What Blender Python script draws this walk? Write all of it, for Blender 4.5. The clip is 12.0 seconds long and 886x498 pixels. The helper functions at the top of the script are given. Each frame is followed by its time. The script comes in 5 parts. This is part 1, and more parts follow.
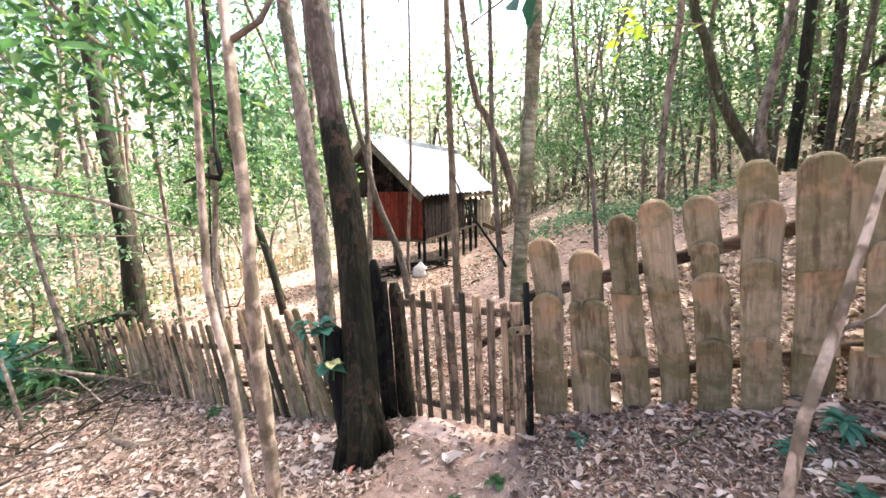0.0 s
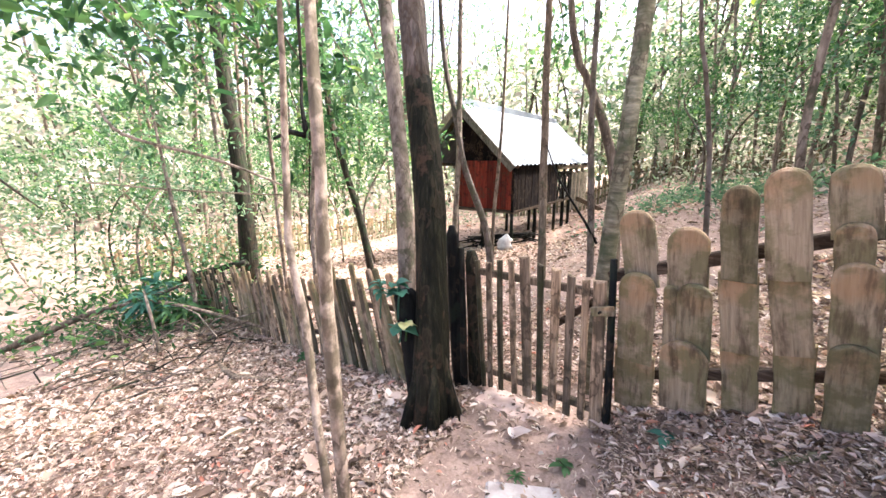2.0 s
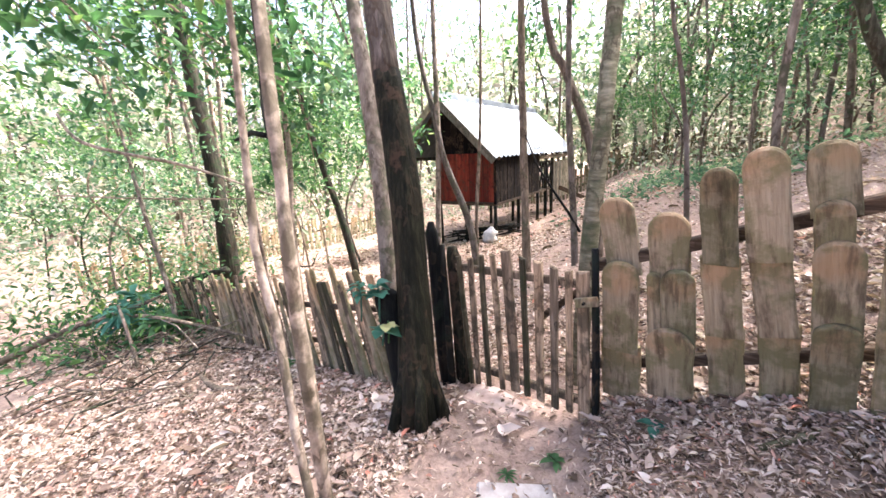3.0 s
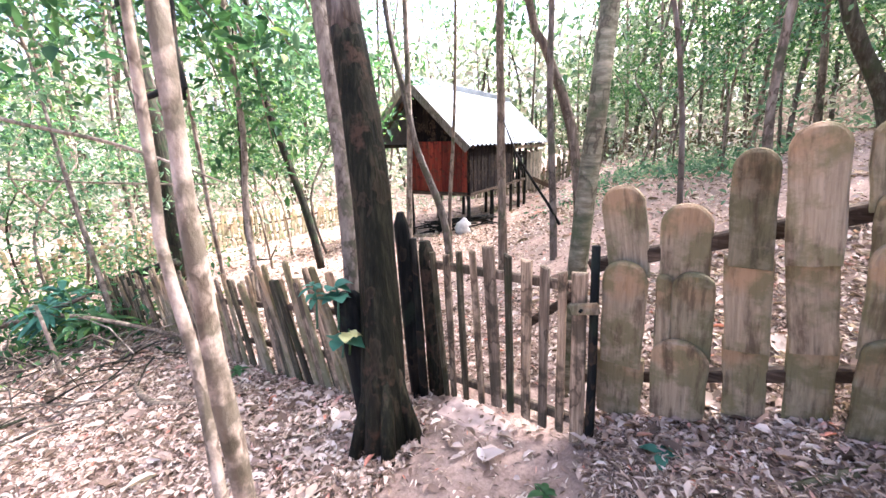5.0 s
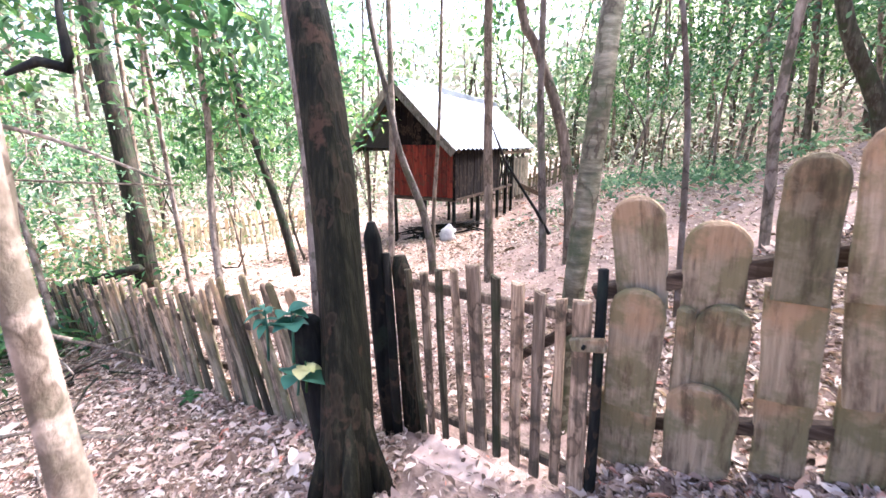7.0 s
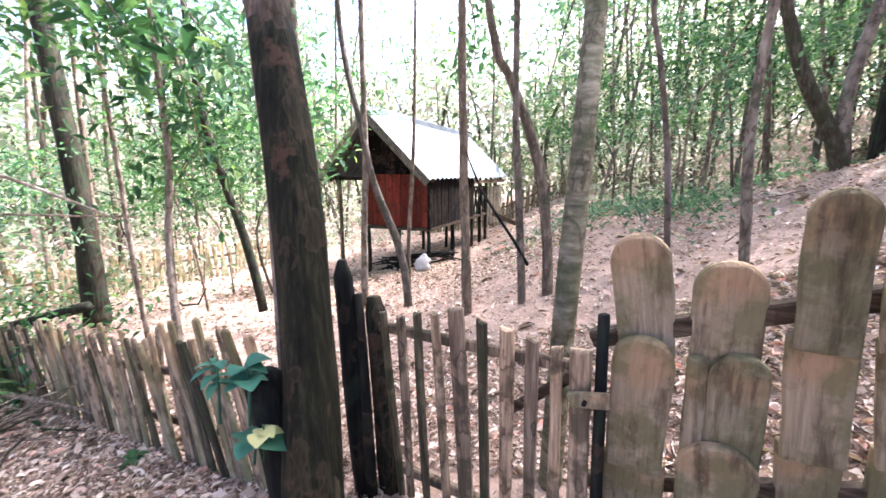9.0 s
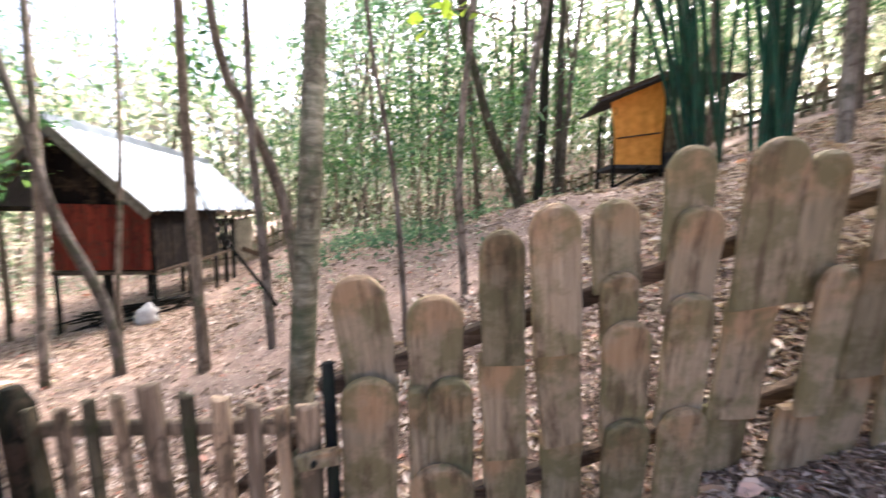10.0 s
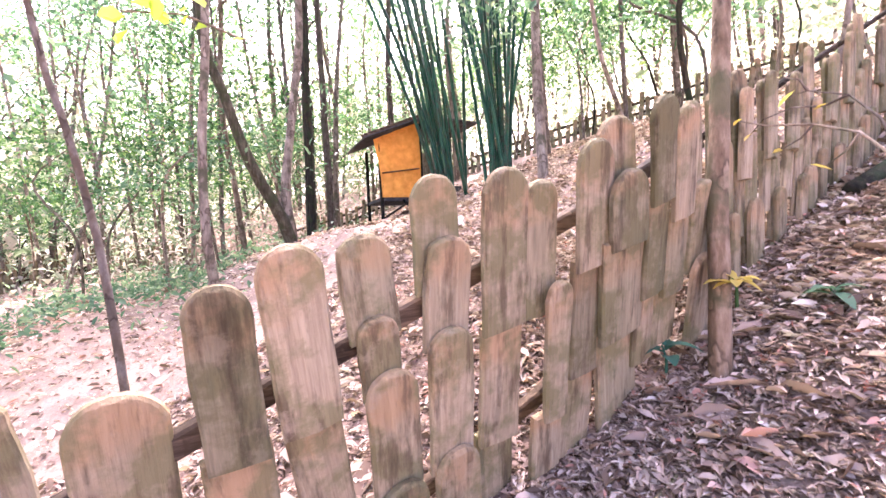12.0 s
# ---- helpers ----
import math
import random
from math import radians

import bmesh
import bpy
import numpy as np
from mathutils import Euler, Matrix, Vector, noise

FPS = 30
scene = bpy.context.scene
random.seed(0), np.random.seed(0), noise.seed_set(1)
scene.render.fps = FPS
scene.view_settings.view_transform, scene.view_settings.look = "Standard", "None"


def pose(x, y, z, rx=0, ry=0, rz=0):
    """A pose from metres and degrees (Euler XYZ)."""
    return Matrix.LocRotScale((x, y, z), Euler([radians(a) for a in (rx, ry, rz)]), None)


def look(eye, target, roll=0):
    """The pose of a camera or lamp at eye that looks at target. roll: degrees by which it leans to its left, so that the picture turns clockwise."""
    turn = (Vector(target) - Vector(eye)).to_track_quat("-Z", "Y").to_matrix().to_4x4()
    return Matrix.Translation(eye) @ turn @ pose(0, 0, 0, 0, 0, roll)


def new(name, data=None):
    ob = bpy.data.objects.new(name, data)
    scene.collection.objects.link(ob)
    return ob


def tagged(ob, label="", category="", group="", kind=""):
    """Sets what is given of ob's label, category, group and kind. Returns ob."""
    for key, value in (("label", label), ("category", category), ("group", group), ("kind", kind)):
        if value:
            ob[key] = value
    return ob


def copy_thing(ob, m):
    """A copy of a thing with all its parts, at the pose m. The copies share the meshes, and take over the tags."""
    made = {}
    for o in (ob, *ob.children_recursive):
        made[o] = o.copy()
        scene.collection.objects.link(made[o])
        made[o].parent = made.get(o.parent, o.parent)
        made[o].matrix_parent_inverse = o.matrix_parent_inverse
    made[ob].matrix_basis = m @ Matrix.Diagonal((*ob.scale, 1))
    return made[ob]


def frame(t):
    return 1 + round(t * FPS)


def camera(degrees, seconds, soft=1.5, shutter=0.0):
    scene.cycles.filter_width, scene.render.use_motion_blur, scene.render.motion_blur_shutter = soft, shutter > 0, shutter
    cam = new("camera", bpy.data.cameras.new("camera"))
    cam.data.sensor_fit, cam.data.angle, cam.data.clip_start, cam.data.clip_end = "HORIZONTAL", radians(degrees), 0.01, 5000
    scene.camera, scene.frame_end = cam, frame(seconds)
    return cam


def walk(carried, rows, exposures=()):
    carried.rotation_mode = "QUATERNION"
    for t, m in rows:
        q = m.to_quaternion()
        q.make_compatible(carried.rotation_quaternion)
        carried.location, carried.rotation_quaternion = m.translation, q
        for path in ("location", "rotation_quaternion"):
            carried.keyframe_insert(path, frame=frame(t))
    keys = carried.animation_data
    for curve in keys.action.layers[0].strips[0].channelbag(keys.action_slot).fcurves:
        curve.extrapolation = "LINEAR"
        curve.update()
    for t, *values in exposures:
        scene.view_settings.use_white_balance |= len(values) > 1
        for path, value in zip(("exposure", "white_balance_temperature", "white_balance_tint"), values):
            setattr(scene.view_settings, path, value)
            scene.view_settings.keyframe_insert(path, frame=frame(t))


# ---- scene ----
cam = camera(94.4, 12.0, shutter=0.5)
EXPOSURES = [(0.0, 3.38, 6060, 16), (3.0, 3.38, 5830, 17), (5.5, 3.63, 5530, 22), (7.0, 3.70, 5430, 23), (9.0, 3.43, 5500, 19), (10.0, 3.15, 5860, 17), (10.9, 3.70, 5960, 27), (12.0, 4.35, 5960, 39)]
PATH = [
    (0, (0.5, 0.104, 1.498), (0.105, 2.041, 1.192), -1.1),
    (0.5, (0.521, 0.146, 1.485), (0.068, 2.067, 1.158), 0.0),
    (1, (0.523, 0.143, 1.492), (0.007, 2.034, 1.096), -0.3),
    (1.5, (0.527, 0.182, 1.472), (-0.17, 2.012, 1.067), -0.2),
    (2, (0.529, 0.202, 1.455), (-0.265, 1.985, 1.018), 0.2),
    (2.5, (0.539, 0.228, 1.454), (-0.285, 2.001, 1.032), -0.8),
    (3, (0.546, 0.278, 1.454), (-0.19, 2.079, 0.991), -2.4),
    (5, (0.418, 0.588, 1.396), (-0.183, 2.426, 0.885), -1.1),
    (5.5, (0.421, 0.664, 1.4), (-0.222, 2.491, 0.897), -1.6),
    (6, (0.434, 0.759, 1.375), (-0.098, 2.621, 0.874), -0.8),
    (6.5, (0.422, 0.802, 1.382), (-0.056, 2.671, 0.855), -1.1),
    (7, (0.36, 0.883, 1.373), (-0.175, 2.746, 0.883), 0.1),
    (9, (0.298, 1.033, 1.382), (-0.122, 2.955, 1.024), 0.2),
    (9.5, (0.348, 1.061, 1.396), (0.42, 3.037, 1.098), 1.2),
    (10, (0.425, 1.111, 1.408), (1.109, 2.981, 1.212), 1.0),
    (10.5, (0.473, 1.145, 1.425), (1.481, 2.868, 1.304), 0.6),
    (11, (0.539, 1.178, 1.43), (1.902, 2.64, 1.377), -0.2),
    (11.5, (0.6, 1.216, 1.426), (2.11, 2.528, 1.428), -1.0),
    (12, (0.617, 1.222, 1.421), (2.14, 2.517, 1.368), -3.0),
]
walk(cam, [(t, look(eye, target, roll)) for t, eye, target, roll in PATH], EXPOSURES)

# ---- world and sun ----
SUN_AZ, SUN_EL = radians(50), radians(50)   # clockwise from +y, and above the ground
world = bpy.data.worlds.new("sky")
scene.world = world
world.use_nodes = True
wn = world.node_tree.nodes
sky = wn.new("ShaderNodeTexSky")
sky.sky_type, sky.sun_disc = "NISHITA", False
sky.sun_elevation, sky.sun_rotation = SUN_EL, SUN_AZ
sky.air_density, sky.dust_density, sky.ozone_density = 0.5, 9.0, 0.3
wn["Background"].inputs["Strength"].default_value = 0.15
world.node_tree.links.new(sky.outputs[0], wn["Background"].inputs["Color"])
sun = new("sun", bpy.data.lights.new("sun", "SUN"))
sun.data.energy, sun.data.angle, sun.data.color = 2.1, radians(0.6), (1.0, 0.94, 0.86)
sun_way = Vector((math.sin(SUN_AZ) * math.cos(SUN_EL), math.cos(SUN_AZ) * math.cos(SUN_EL), math.sin(SUN_EL)))
sun.matrix_world = look(sun_way * 40, (0, 0, 0))


# ---- materials ----
def shader(name):
    m = bpy.data.materials.new(name)
    m.use_nodes = True
    m.node_tree.nodes["Principled BSDF"].inputs["Specular IOR Level"].default_value = 0.12
    return m, m.node_tree.nodes, m.node_tree.links, m.node_tree.nodes["Principled BSDF"]


def ramp(nodes, links, fac, stops):
    r = nodes.new("ShaderNodeValToRGB")
    el = r.color_ramp.elements
    while len(el) < len(stops):
        el.new(0.5)
    for e, (p, c) in zip(el, stops):
        e.position, e.color = p, (*c, 1)
    links.new(fac, r.inputs[0])
    return r.outputs[0]


def tex(nodes, links, vec, scale, detail=4.0, rough=0.55):
    n = nodes.new("ShaderNodeTexNoise")
    n.inputs["Scale"].default_value, n.inputs["Detail"].default_value, n.inputs["Roughness"].default_value = scale, detail, rough
    links.new(vec, n.inputs["Vector"])
    return n.outputs["Fac"]


def mixed(nodes, links, fac, a, b, kind="MIX"):
    m = nodes.new("ShaderNodeMix")
    m.data_type, m.blend_type = "RGBA", kind
    if isinstance(fac, float):
        m.inputs[0].default_value = fac
    else:
        links.new(fac, m.inputs[0])
    for socket, v in ((m.inputs[6], a), (m.inputs[7], b)):
        if isinstance(v, tuple):
            socket.default_value = (*v, 1)
        else:
            links.new(v, socket)
    return m.outputs[2]


def bumped(nodes, links, bsdf, fac, strength, distance):
    b = nodes.new("ShaderNodeBump")
    b.inputs["Strength"].default_value, b.inputs["Distance"].default_value = strength, distance
    links.new(fac, b.inputs["Height"])
    links.new(b.outputs[0], bsdf.inputs["Normal"])


def wood(name, dark, mid, pale, grain=(45, 45, 3.0), stain=(0.12, 0.09, 0.06), stain_at=(0.56, 0.66), rough=0.85, bump=0.5):
    """Weathered wood or bark: stretched grain, blotches, and a shade of its own for each piece."""
    m, n, l, b = shader(name)
    tc, info = n.new("ShaderNodeTexCoord"), n.new("ShaderNodeObjectInfo")
    shift = n.new("ShaderNodeVectorMath")
    shift.operation = "MULTIPLY_ADD"
    l.new(info.outputs["Random"], shift.inputs[0])
    shift.inputs[1].default_value = (17, 31, 23)
    l.new(tc.outputs["Object"], shift.inputs[2])
    mp = n.new("ShaderNodeMapping")
    mp.inputs["Scale"].default_value = grain
    l.new(shift.outputs[0], mp.inputs["Vector"])
    fine = tex(n, l, mp.outputs[0], 1.0, 6.0, 0.65)
    blot = tex(n, l, shift.outputs[0], 7.0, 5.0, 0.6)
    col = ramp(n, l, fine, [(0.32, dark), (0.5, mid), (0.68, pale)])
    ring = n.new("ShaderNodeMapping")
    ring.inputs["Scale"].default_value = (5, 5, 3)
    l.new(shift.outputs[0], ring.inputs["Vector"])
    tide = ramp(n, l, tex(n, l, ring.outputs[0], 1.0, 4.0, 0.55), [(0.515, (0, 0, 0)), (0.53, (0.8, 0.8, 0.8)), (0.555, (0.32, 0.32, 0.32)), (0.62, (0.1, 0.1, 0.1))])
    col = mixed(n, l, tide, col, (0.045, 0.033, 0.021))
    own = ramp(n, l, info.outputs["Random"], [(0.0, (0.55, 0.55, 0.55)), (0.5, (1.0, 0.97, 0.93)), (1.0, (1.3, 1.22, 1.12))])
    col = mixed(n, l, 1.0, col, own, "MULTIPLY")
    mask = ramp(n, l, blot, [(stain_at[0], (0, 0, 0)), (stain_at[1], (0.8, 0.8, 0.8))])
    col = mixed(n, l, mask, col, stain)
    l.new(col, b.inputs["Base Color"])
    b.inputs["Roughness"].default_value = rough
    bumped(n, l, b, fine, bump, 0.01)
    return m


def plain(name, a, c, scale=8.0, rough=0.7, metal=0.0, bump=0.15):
    m, n, l, b = shader(name)
    tc = n.new("ShaderNodeTexCoord")
    f = tex(n, l, tc.outputs["Object"], scale, 6.0, 0.6)
    l.new(ramp(n, l, f, [(0.35, a), (0.65, c)]), b.inputs["Base Color"])
    b.inputs["Roughness"].default_value, b.inputs["Metallic"].default_value = rough, metal
    bumped(n, l, b, f, bump, 0.01)
    return m


def foliage(name, stops, through_it=0.45, rough=0.45):
    """Leaves: each its own shade, light shining through the blade."""
    m, n, l, b = shader(name)
    geo = n.new("ShaderNodeNewGeometry")
    col = ramp(n, l, geo.outputs["Random Per Island"], stops)
    l.new(col, b.inputs["Base Color"])
    b.inputs["Roughness"].default_value = rough
    tr = n.new("ShaderNodeBsdfTranslucent")
    bright = mixed(n, l, 1.0, col, (1.5, 1.55, 1.05), "MULTIPLY")
    l.new(bright, tr.inputs["Color"])
    mx = n.new("ShaderNodeMixShader")
    mx.inputs[0].default_value = through_it
    l.new(b.outputs[0], mx.inputs[1])
    l.new(tr.outputs[0], mx.inputs[2])
    l.new(mx.outputs[0], n["Material Output"].inputs["Surface"])
    return m


def corrugated_metal():
    m, n, l, b = shader("galvanised_sheet")
    tc = n.new("ShaderNodeTexCoord")
    f = tex(n, l, tc.outputs["Object"], 3.0, 6.0, 0.6)
    l.new(ramp(n, l, f, [(0.35, (0.13, 0.15, 0.165)), (0.6, (0.19, 0.215, 0.225)), (0.75, (0.14, 0.13, 0.115))]), b.inputs["Base Color"])
    b.inputs["Metallic"].default_value, b.inputs["Roughness"].default_value = 0.3, 0.55
    return m


def soil():
    m, n, l, b = shader("forest_soil")
    geo = n.new("ShaderNodeNewGeometry")
    pos = geo.outputs["Position"]
    big, mid, fine = tex(n, l, pos, 1.3, 5.0), tex(n, l, pos, 9.0, 6.0, 0.65), tex(n, l, pos, 60.0, 6.0, 0.7)
    a = ramp(n, l, mid, [(0.3, (0.17, 0.12, 0.09)), (0.5, (0.29, 0.217, 0.17)), (0.7, (0.4, 0.32, 0.26))])
    c = ramp(n, l, fine, [(0.35, (0.12, 0.085, 0.065)), (0.6, (0.36, 0.27, 0.22))])
    col = mixed(n, l, 0.45, a, c)
    tint = ramp(n, l, big, [(0.4, (0.8, 0.78, 0.76)), (0.6, (1.15, 1.08, 1.02))])
    l.new(mixed(n, l, 1.0, col, tint, "MULTIPLY"), b.inputs["Base Color"])
    b.inputs["Roughness"].default_value = 0.95
    bumped(n, l, b, mid, 0.6, 0.04)
    return m


def plank_wood():
    """Old sawn slabs: tan-brown grain, worn orange heads, dark runs, grey-green growth; each board its own mix."""
    m, n, l, b = shader("weathered_plank")
    tc, info = n.new("ShaderNodeTexCoord"), n.new("ShaderNodeObjectInfo")
    shift = n.new("ShaderNodeVectorMath")
    shift.operation = "MULTIPLY_ADD"
    l.new(info.outputs["Random"], shift.inputs[0])
    shift.inputs[1].default_value = (17, 31, 23)
    l.new(tc.outputs["Object"], shift.inputs[2])
    v = []
    for scale in ((85, 85, 5), (24, 24, 4), (9, 9, 7)):
        mp = n.new("ShaderNodeMapping")
        mp.inputs["Scale"].default_value = scale
        l.new(shift.outputs[0], mp.inputs["Vector"])
        v.append(mp.outputs[0])
    fine, run, blot = tex(n, l, v[0], 1.0, 6.0, 0.65), tex(n, l, v[1], 1.0, 6.0, 0.65), tex(n, l, v[2], 1.0, 5.0, 0.6)
    green = tex(n, l, shift.outputs[0], 6.0, 6.0, 0.65)
    col = ramp(n, l, fine, [(0.3, (0.16, 0.14, 0.102)), (0.5, (0.25, 0.217, 0.158)), (0.7, (0.34, 0.297, 0.22))])
    # worn warm head, ragged below
    sep = n.new("ShaderNodeSeparateXYZ")
    l.new(tc.outputs["Generated"], sep.inputs[0])
    ragged = n.new("ShaderNodeMath")
    ragged.operation = "MULTIPLY_ADD"
    l.new(blot, ragged.inputs[0])
    ragged.inputs[1].default_value = 1.1
    l.new(sep.outputs["Z"], ragged.inputs[2])
    head = ramp(n, l, ragged.outputs[0], [(0.0, (0.06, 0.06, 0.06)), (0.62, (0.1, 0.1, 0.1)), (0.74, (0.62, 0.62, 0.62)), (1.0, (0.5, 0.5, 0.5))])
    ragged.inputs[1].default_value = 0.62
    scaled = n.new("ShaderNodeMath")
    scaled.operation = "MULTIPLY"
    l.new(ragged.outputs[0], scaled.inputs[0])
    scaled.inputs[1].default_value = 0.66
    l.new(scaled.outputs[0], head.node.inputs[0])
    col = mixed(n, l, head, col, (0.3, 0.187, 0.1))
    moss = ramp(n, l, green, [(0.45, (0, 0, 0)), (0.55, (0.8, 0.8, 0.8))])
    col = mixed(n, l, moss, col, (0.135, 0.128, 0.068))
    dark = ramp(n, l, run, [(0.51, (0, 0, 0)), (0.6, (0.5, 0.5, 0.5)), (0.72, (0.88, 0.88, 0.88))])
    col = mixed(n, l, dark, col, (0.05, 0.034, 0.022))
    pale = ramp(n, l, tex(n, l, shift.outputs[0], 11.0, 6.0, 0.7), [(0.55, (0, 0, 0)), (0.64, (0.45, 0.45, 0.45))])
    col = mixed(n, l, pale, col, (0.28, 0.235, 0.175))
    own = ramp(n, l, info.outputs["Random"], [(0.0, (0.62, 0.63, 0.55)), (0.25, (0.88, 0.9, 0.79)), (0.5, (1.0, 0.96, 0.86)), (0.8, (0.97, 0.95, 0.86)), (1.0, (1.15, 1.1, 1.0))])
    l.new(mixed(n, l, 1.0, col, own, "MULTIPLY"), b.inputs["Base Color"])
    b.inputs["Roughness"].default_value = 0.8
    bumped(n, l, b, fine, 0.85, 0.01)
    return m


M_SOIL = soil()
M_PLANK = plank_wood()
M_SLAT = wood("grey_slat", (0.085, 0.064, 0.041), (0.225, 0.172, 0.115), (0.4, 0.315, 0.22), (60, 60, 4), (0.05, 0.042, 0.026), (0.5, 0.6))
M_SLAT_DARK = wood("dark_mossy_slat", (0.02, 0.019, 0.012), (0.06, 0.054, 0.034), (0.14, 0.122, 0.08), (60, 60, 4), (0.03, 0.034, 0.016), (0.5, 0.6))
M_RAIL = wood("dark_rail", (0.022, 0.016, 0.011), (0.06, 0.044, 0.03), (0.14, 0.105, 0.072), (6, 60, 60))
M_CHAR = wood("blackened_post", (0.003, 0.004, 0.0038), (0.008, 0.009, 0.008), (0.024, 0.023, 0.018), (40, 40, 4), (0.012, 0.017, 0.011))
M_BARK_DARK = wood("dark_bark", (0.008, 0.008, 0.006), (0.02, 0.019, 0.014), (0.052, 0.046, 0.032), (38, 38, 4), (0.022, 0.034, 0.014), (0.5, 0.62), bump=1.0)
M_BARK_OLIVE = wood("olive_brown_bark", (0.03, 0.028, 0.018), (0.075, 0.068, 0.045), (0.15, 0.134, 0.092), (30, 30, 5), (0.04, 0.05, 0.022), (0.5, 0.62), bump=0.8)
M_BARK_GREY = wood("grey_bark", (0.03, 0.027, 0.024), (0.075, 0.067, 0.06), (0.14, 0.125, 0.11), (40, 40, 4), (0.035, 0.032, 0.026), bump=0.9)
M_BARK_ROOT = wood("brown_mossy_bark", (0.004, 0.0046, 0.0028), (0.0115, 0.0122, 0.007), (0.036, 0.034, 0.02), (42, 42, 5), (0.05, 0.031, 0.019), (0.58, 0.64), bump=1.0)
M_BARK_PATCH = wood("patchy_pale_bark", (0.13, 0.1, 0.076), (0.23, 0.188, 0.15), (0.37, 0.32, 0.275), (15, 15, 8), (0.085, 0.062, 0.04), (0.48, 0.58), bump=1.0)
M_BARK_WHITE = wood("whitish_bark", (0.11, 0.088, 0.066), (0.26, 0.213, 0.17), (0.41, 0.355, 0.3), (18, 18, 9), (0.07, 0.058, 0.036), (0.46, 0.56), bump=1.0)
M_BARK_PALE = wood("pale_bark", (0.085, 0.068, 0.052), (0.19, 0.158, 0.128), (0.3, 0.26, 0.215), (20, 20, 6), (0.06, 0.06, 0.034), (0.52, 0.62), bump=0.8)
M_BARK_MOSS = wood("mossy_bark", (0.06, 0.057, 0.036), (0.15, 0.138, 0.092), (0.27, 0.245, 0.18), (7, 7, 30), (0.055, 0.065, 0.03), (0.48, 0.64), bump=0.6)
M_BARK_MID = wood("grey_brown_bark", (0.06, 0.047, 0.035), (0.13, 0.105, 0.078), (0.24, 0.2, 0.155), (22, 22, 5), (0.045, 0.055, 0.025), bump=0.7)
M_BARK_TAN = wood("mottled_tan_bark", (0.09, 0.06, 0.035), (0.2, 0.145, 0.095), (0.33, 0.26, 0.185), (26, 26, 7), (0.07, 0.07, 0.035), (0.5, 0.6), bump=0.9)
M_RED = wood("red_boards", (0.075, 0.013, 0.009), (0.115, 0.021, 0.013), (0.16, 0.038, 0.022), (30, 30, 2), (0.04, 0.011, 0.008))
# dark brown boards, with eave and tree shade put into the base colour
M_SHADE_WALL = wood("shade_dark_boards", (0.0018, 0.0011, 0.001), (0.0035, 0.0021, 0.0018), (0.008, 0.0045, 0.0036), (30, 30, 2), (0.003, 0.002, 0.002))
M_BARGE = wood("pale_bargeboard", (0.1, 0.095, 0.07), (0.19, 0.175, 0.135), (0.3, 0.275, 0.22), (30, 30, 6), (0.08, 0.085, 0.05))
M_TIN = corrugated_metal()
M_ORANGE = plain("orange_cloth", (0.62, 0.25, 0.04), (0.8, 0.36, 0.07), 9.0, 0.75)
M_TAR = plain("tarred_sheet", (0.03, 0.03, 0.03), (0.08, 0.075, 0.07), 12.0, 0.8)
M_WHITE = plain("white_sack", (0.42, 0.4, 0.37), (0.58, 0.56, 0.52), 12.0, 0.9)
# earth colour lightened to pass for sunlight lying on the path
M_SUN_PATCH = plain("sun_pale_earth", (0.4, 0.29, 0.23), (0.56, 0.43, 0.35), 16.0, 0.95, bump=0.5)
M_STONE = plain("grey_slab", (0.3, 0.26, 0.23), (0.44, 0.4, 0.36), 14.0, 0.95, bump=0.4)
M_LITTER = foliage("dead_leaf", [(0.0, (0.06, 0.042, 0.03)), (0.22, (0.19, 0.13, 0.095)), (0.5, (0.37, 0.272, 0.212)), (0.77, (0.51, 0.41, 0.34)), (0.94, (0.66, 0.57, 0.49)), (1.0, (0.45, 0.18, 0.12))], 0.2, 0.75)
M_LEAF = foliage("green_leaf", [(0.0, (0.02, 0.055, 0.027)), (0.5, (0.045, 0.105, 0.042)), (0.85, (0.085, 0.165, 0.06)), (1.0, (0.17, 0.24, 0.075))])
M_LEAF_PALE = foliage("pale_leaf", [(0.0, (0.04, 0.095, 0.055)), (0.6, (0.095, 0.17, 0.104)), (0.9, (0.17, 0.25, 0.156)), (1.0, (0.25, 0.31, 0.195))])
# distance haze and glare painted into the leaf colours, pinkish tones too
M_LEAF_HAZE = foliage("haze_paled_leaf", [(0.0, (0.08, 0.12, 0.075)), (0.35, (0.18, 0.225, 0.163)), (0.6, (0.3, 0.31, 0.275)), (0.8, (0.36, 0.3, 0.3)), (1.0, (0.46, 0.46, 0.45))], 0.5)
M_LEAF_BLUE = foliage("blue_green_leaf", [(0.0, (0.02, 0.075, 0.05)), (0.6, (0.045, 0.13, 0.09)), (1.0, (0.1, 0.2, 0.14))], 0.3)
M_LEAF_CREAM = foliage("cream_leaf", [(0.0, (0.36, 0.38, 0.16)), (1.0, (0.5, 0.48, 0.26))], 0.4)
M_LEAF_YELLOW = foliage("yellowing_leaf", [(0.0, (0.3, 0.24, 0.06)), (0.6, (0.42, 0.32, 0.08)), (1.0, (0.26, 0.27, 0.07))], 0.4)
M_LEAF_LIME = foliage("lime_leaf", [(0.0, (0.24, 0.34, 0.04)), (1.0, (0.34, 0.42, 0.06))], 0.55)
M_BAMBOO = wood("green_bamboo", (0.008, 0.035, 0.022), (0.016, 0.065, 0.038), (0.035, 0.11, 0.065), (12, 12, 3), (0.03, 0.07, 0.035), rough=0.4, bump=0.1)


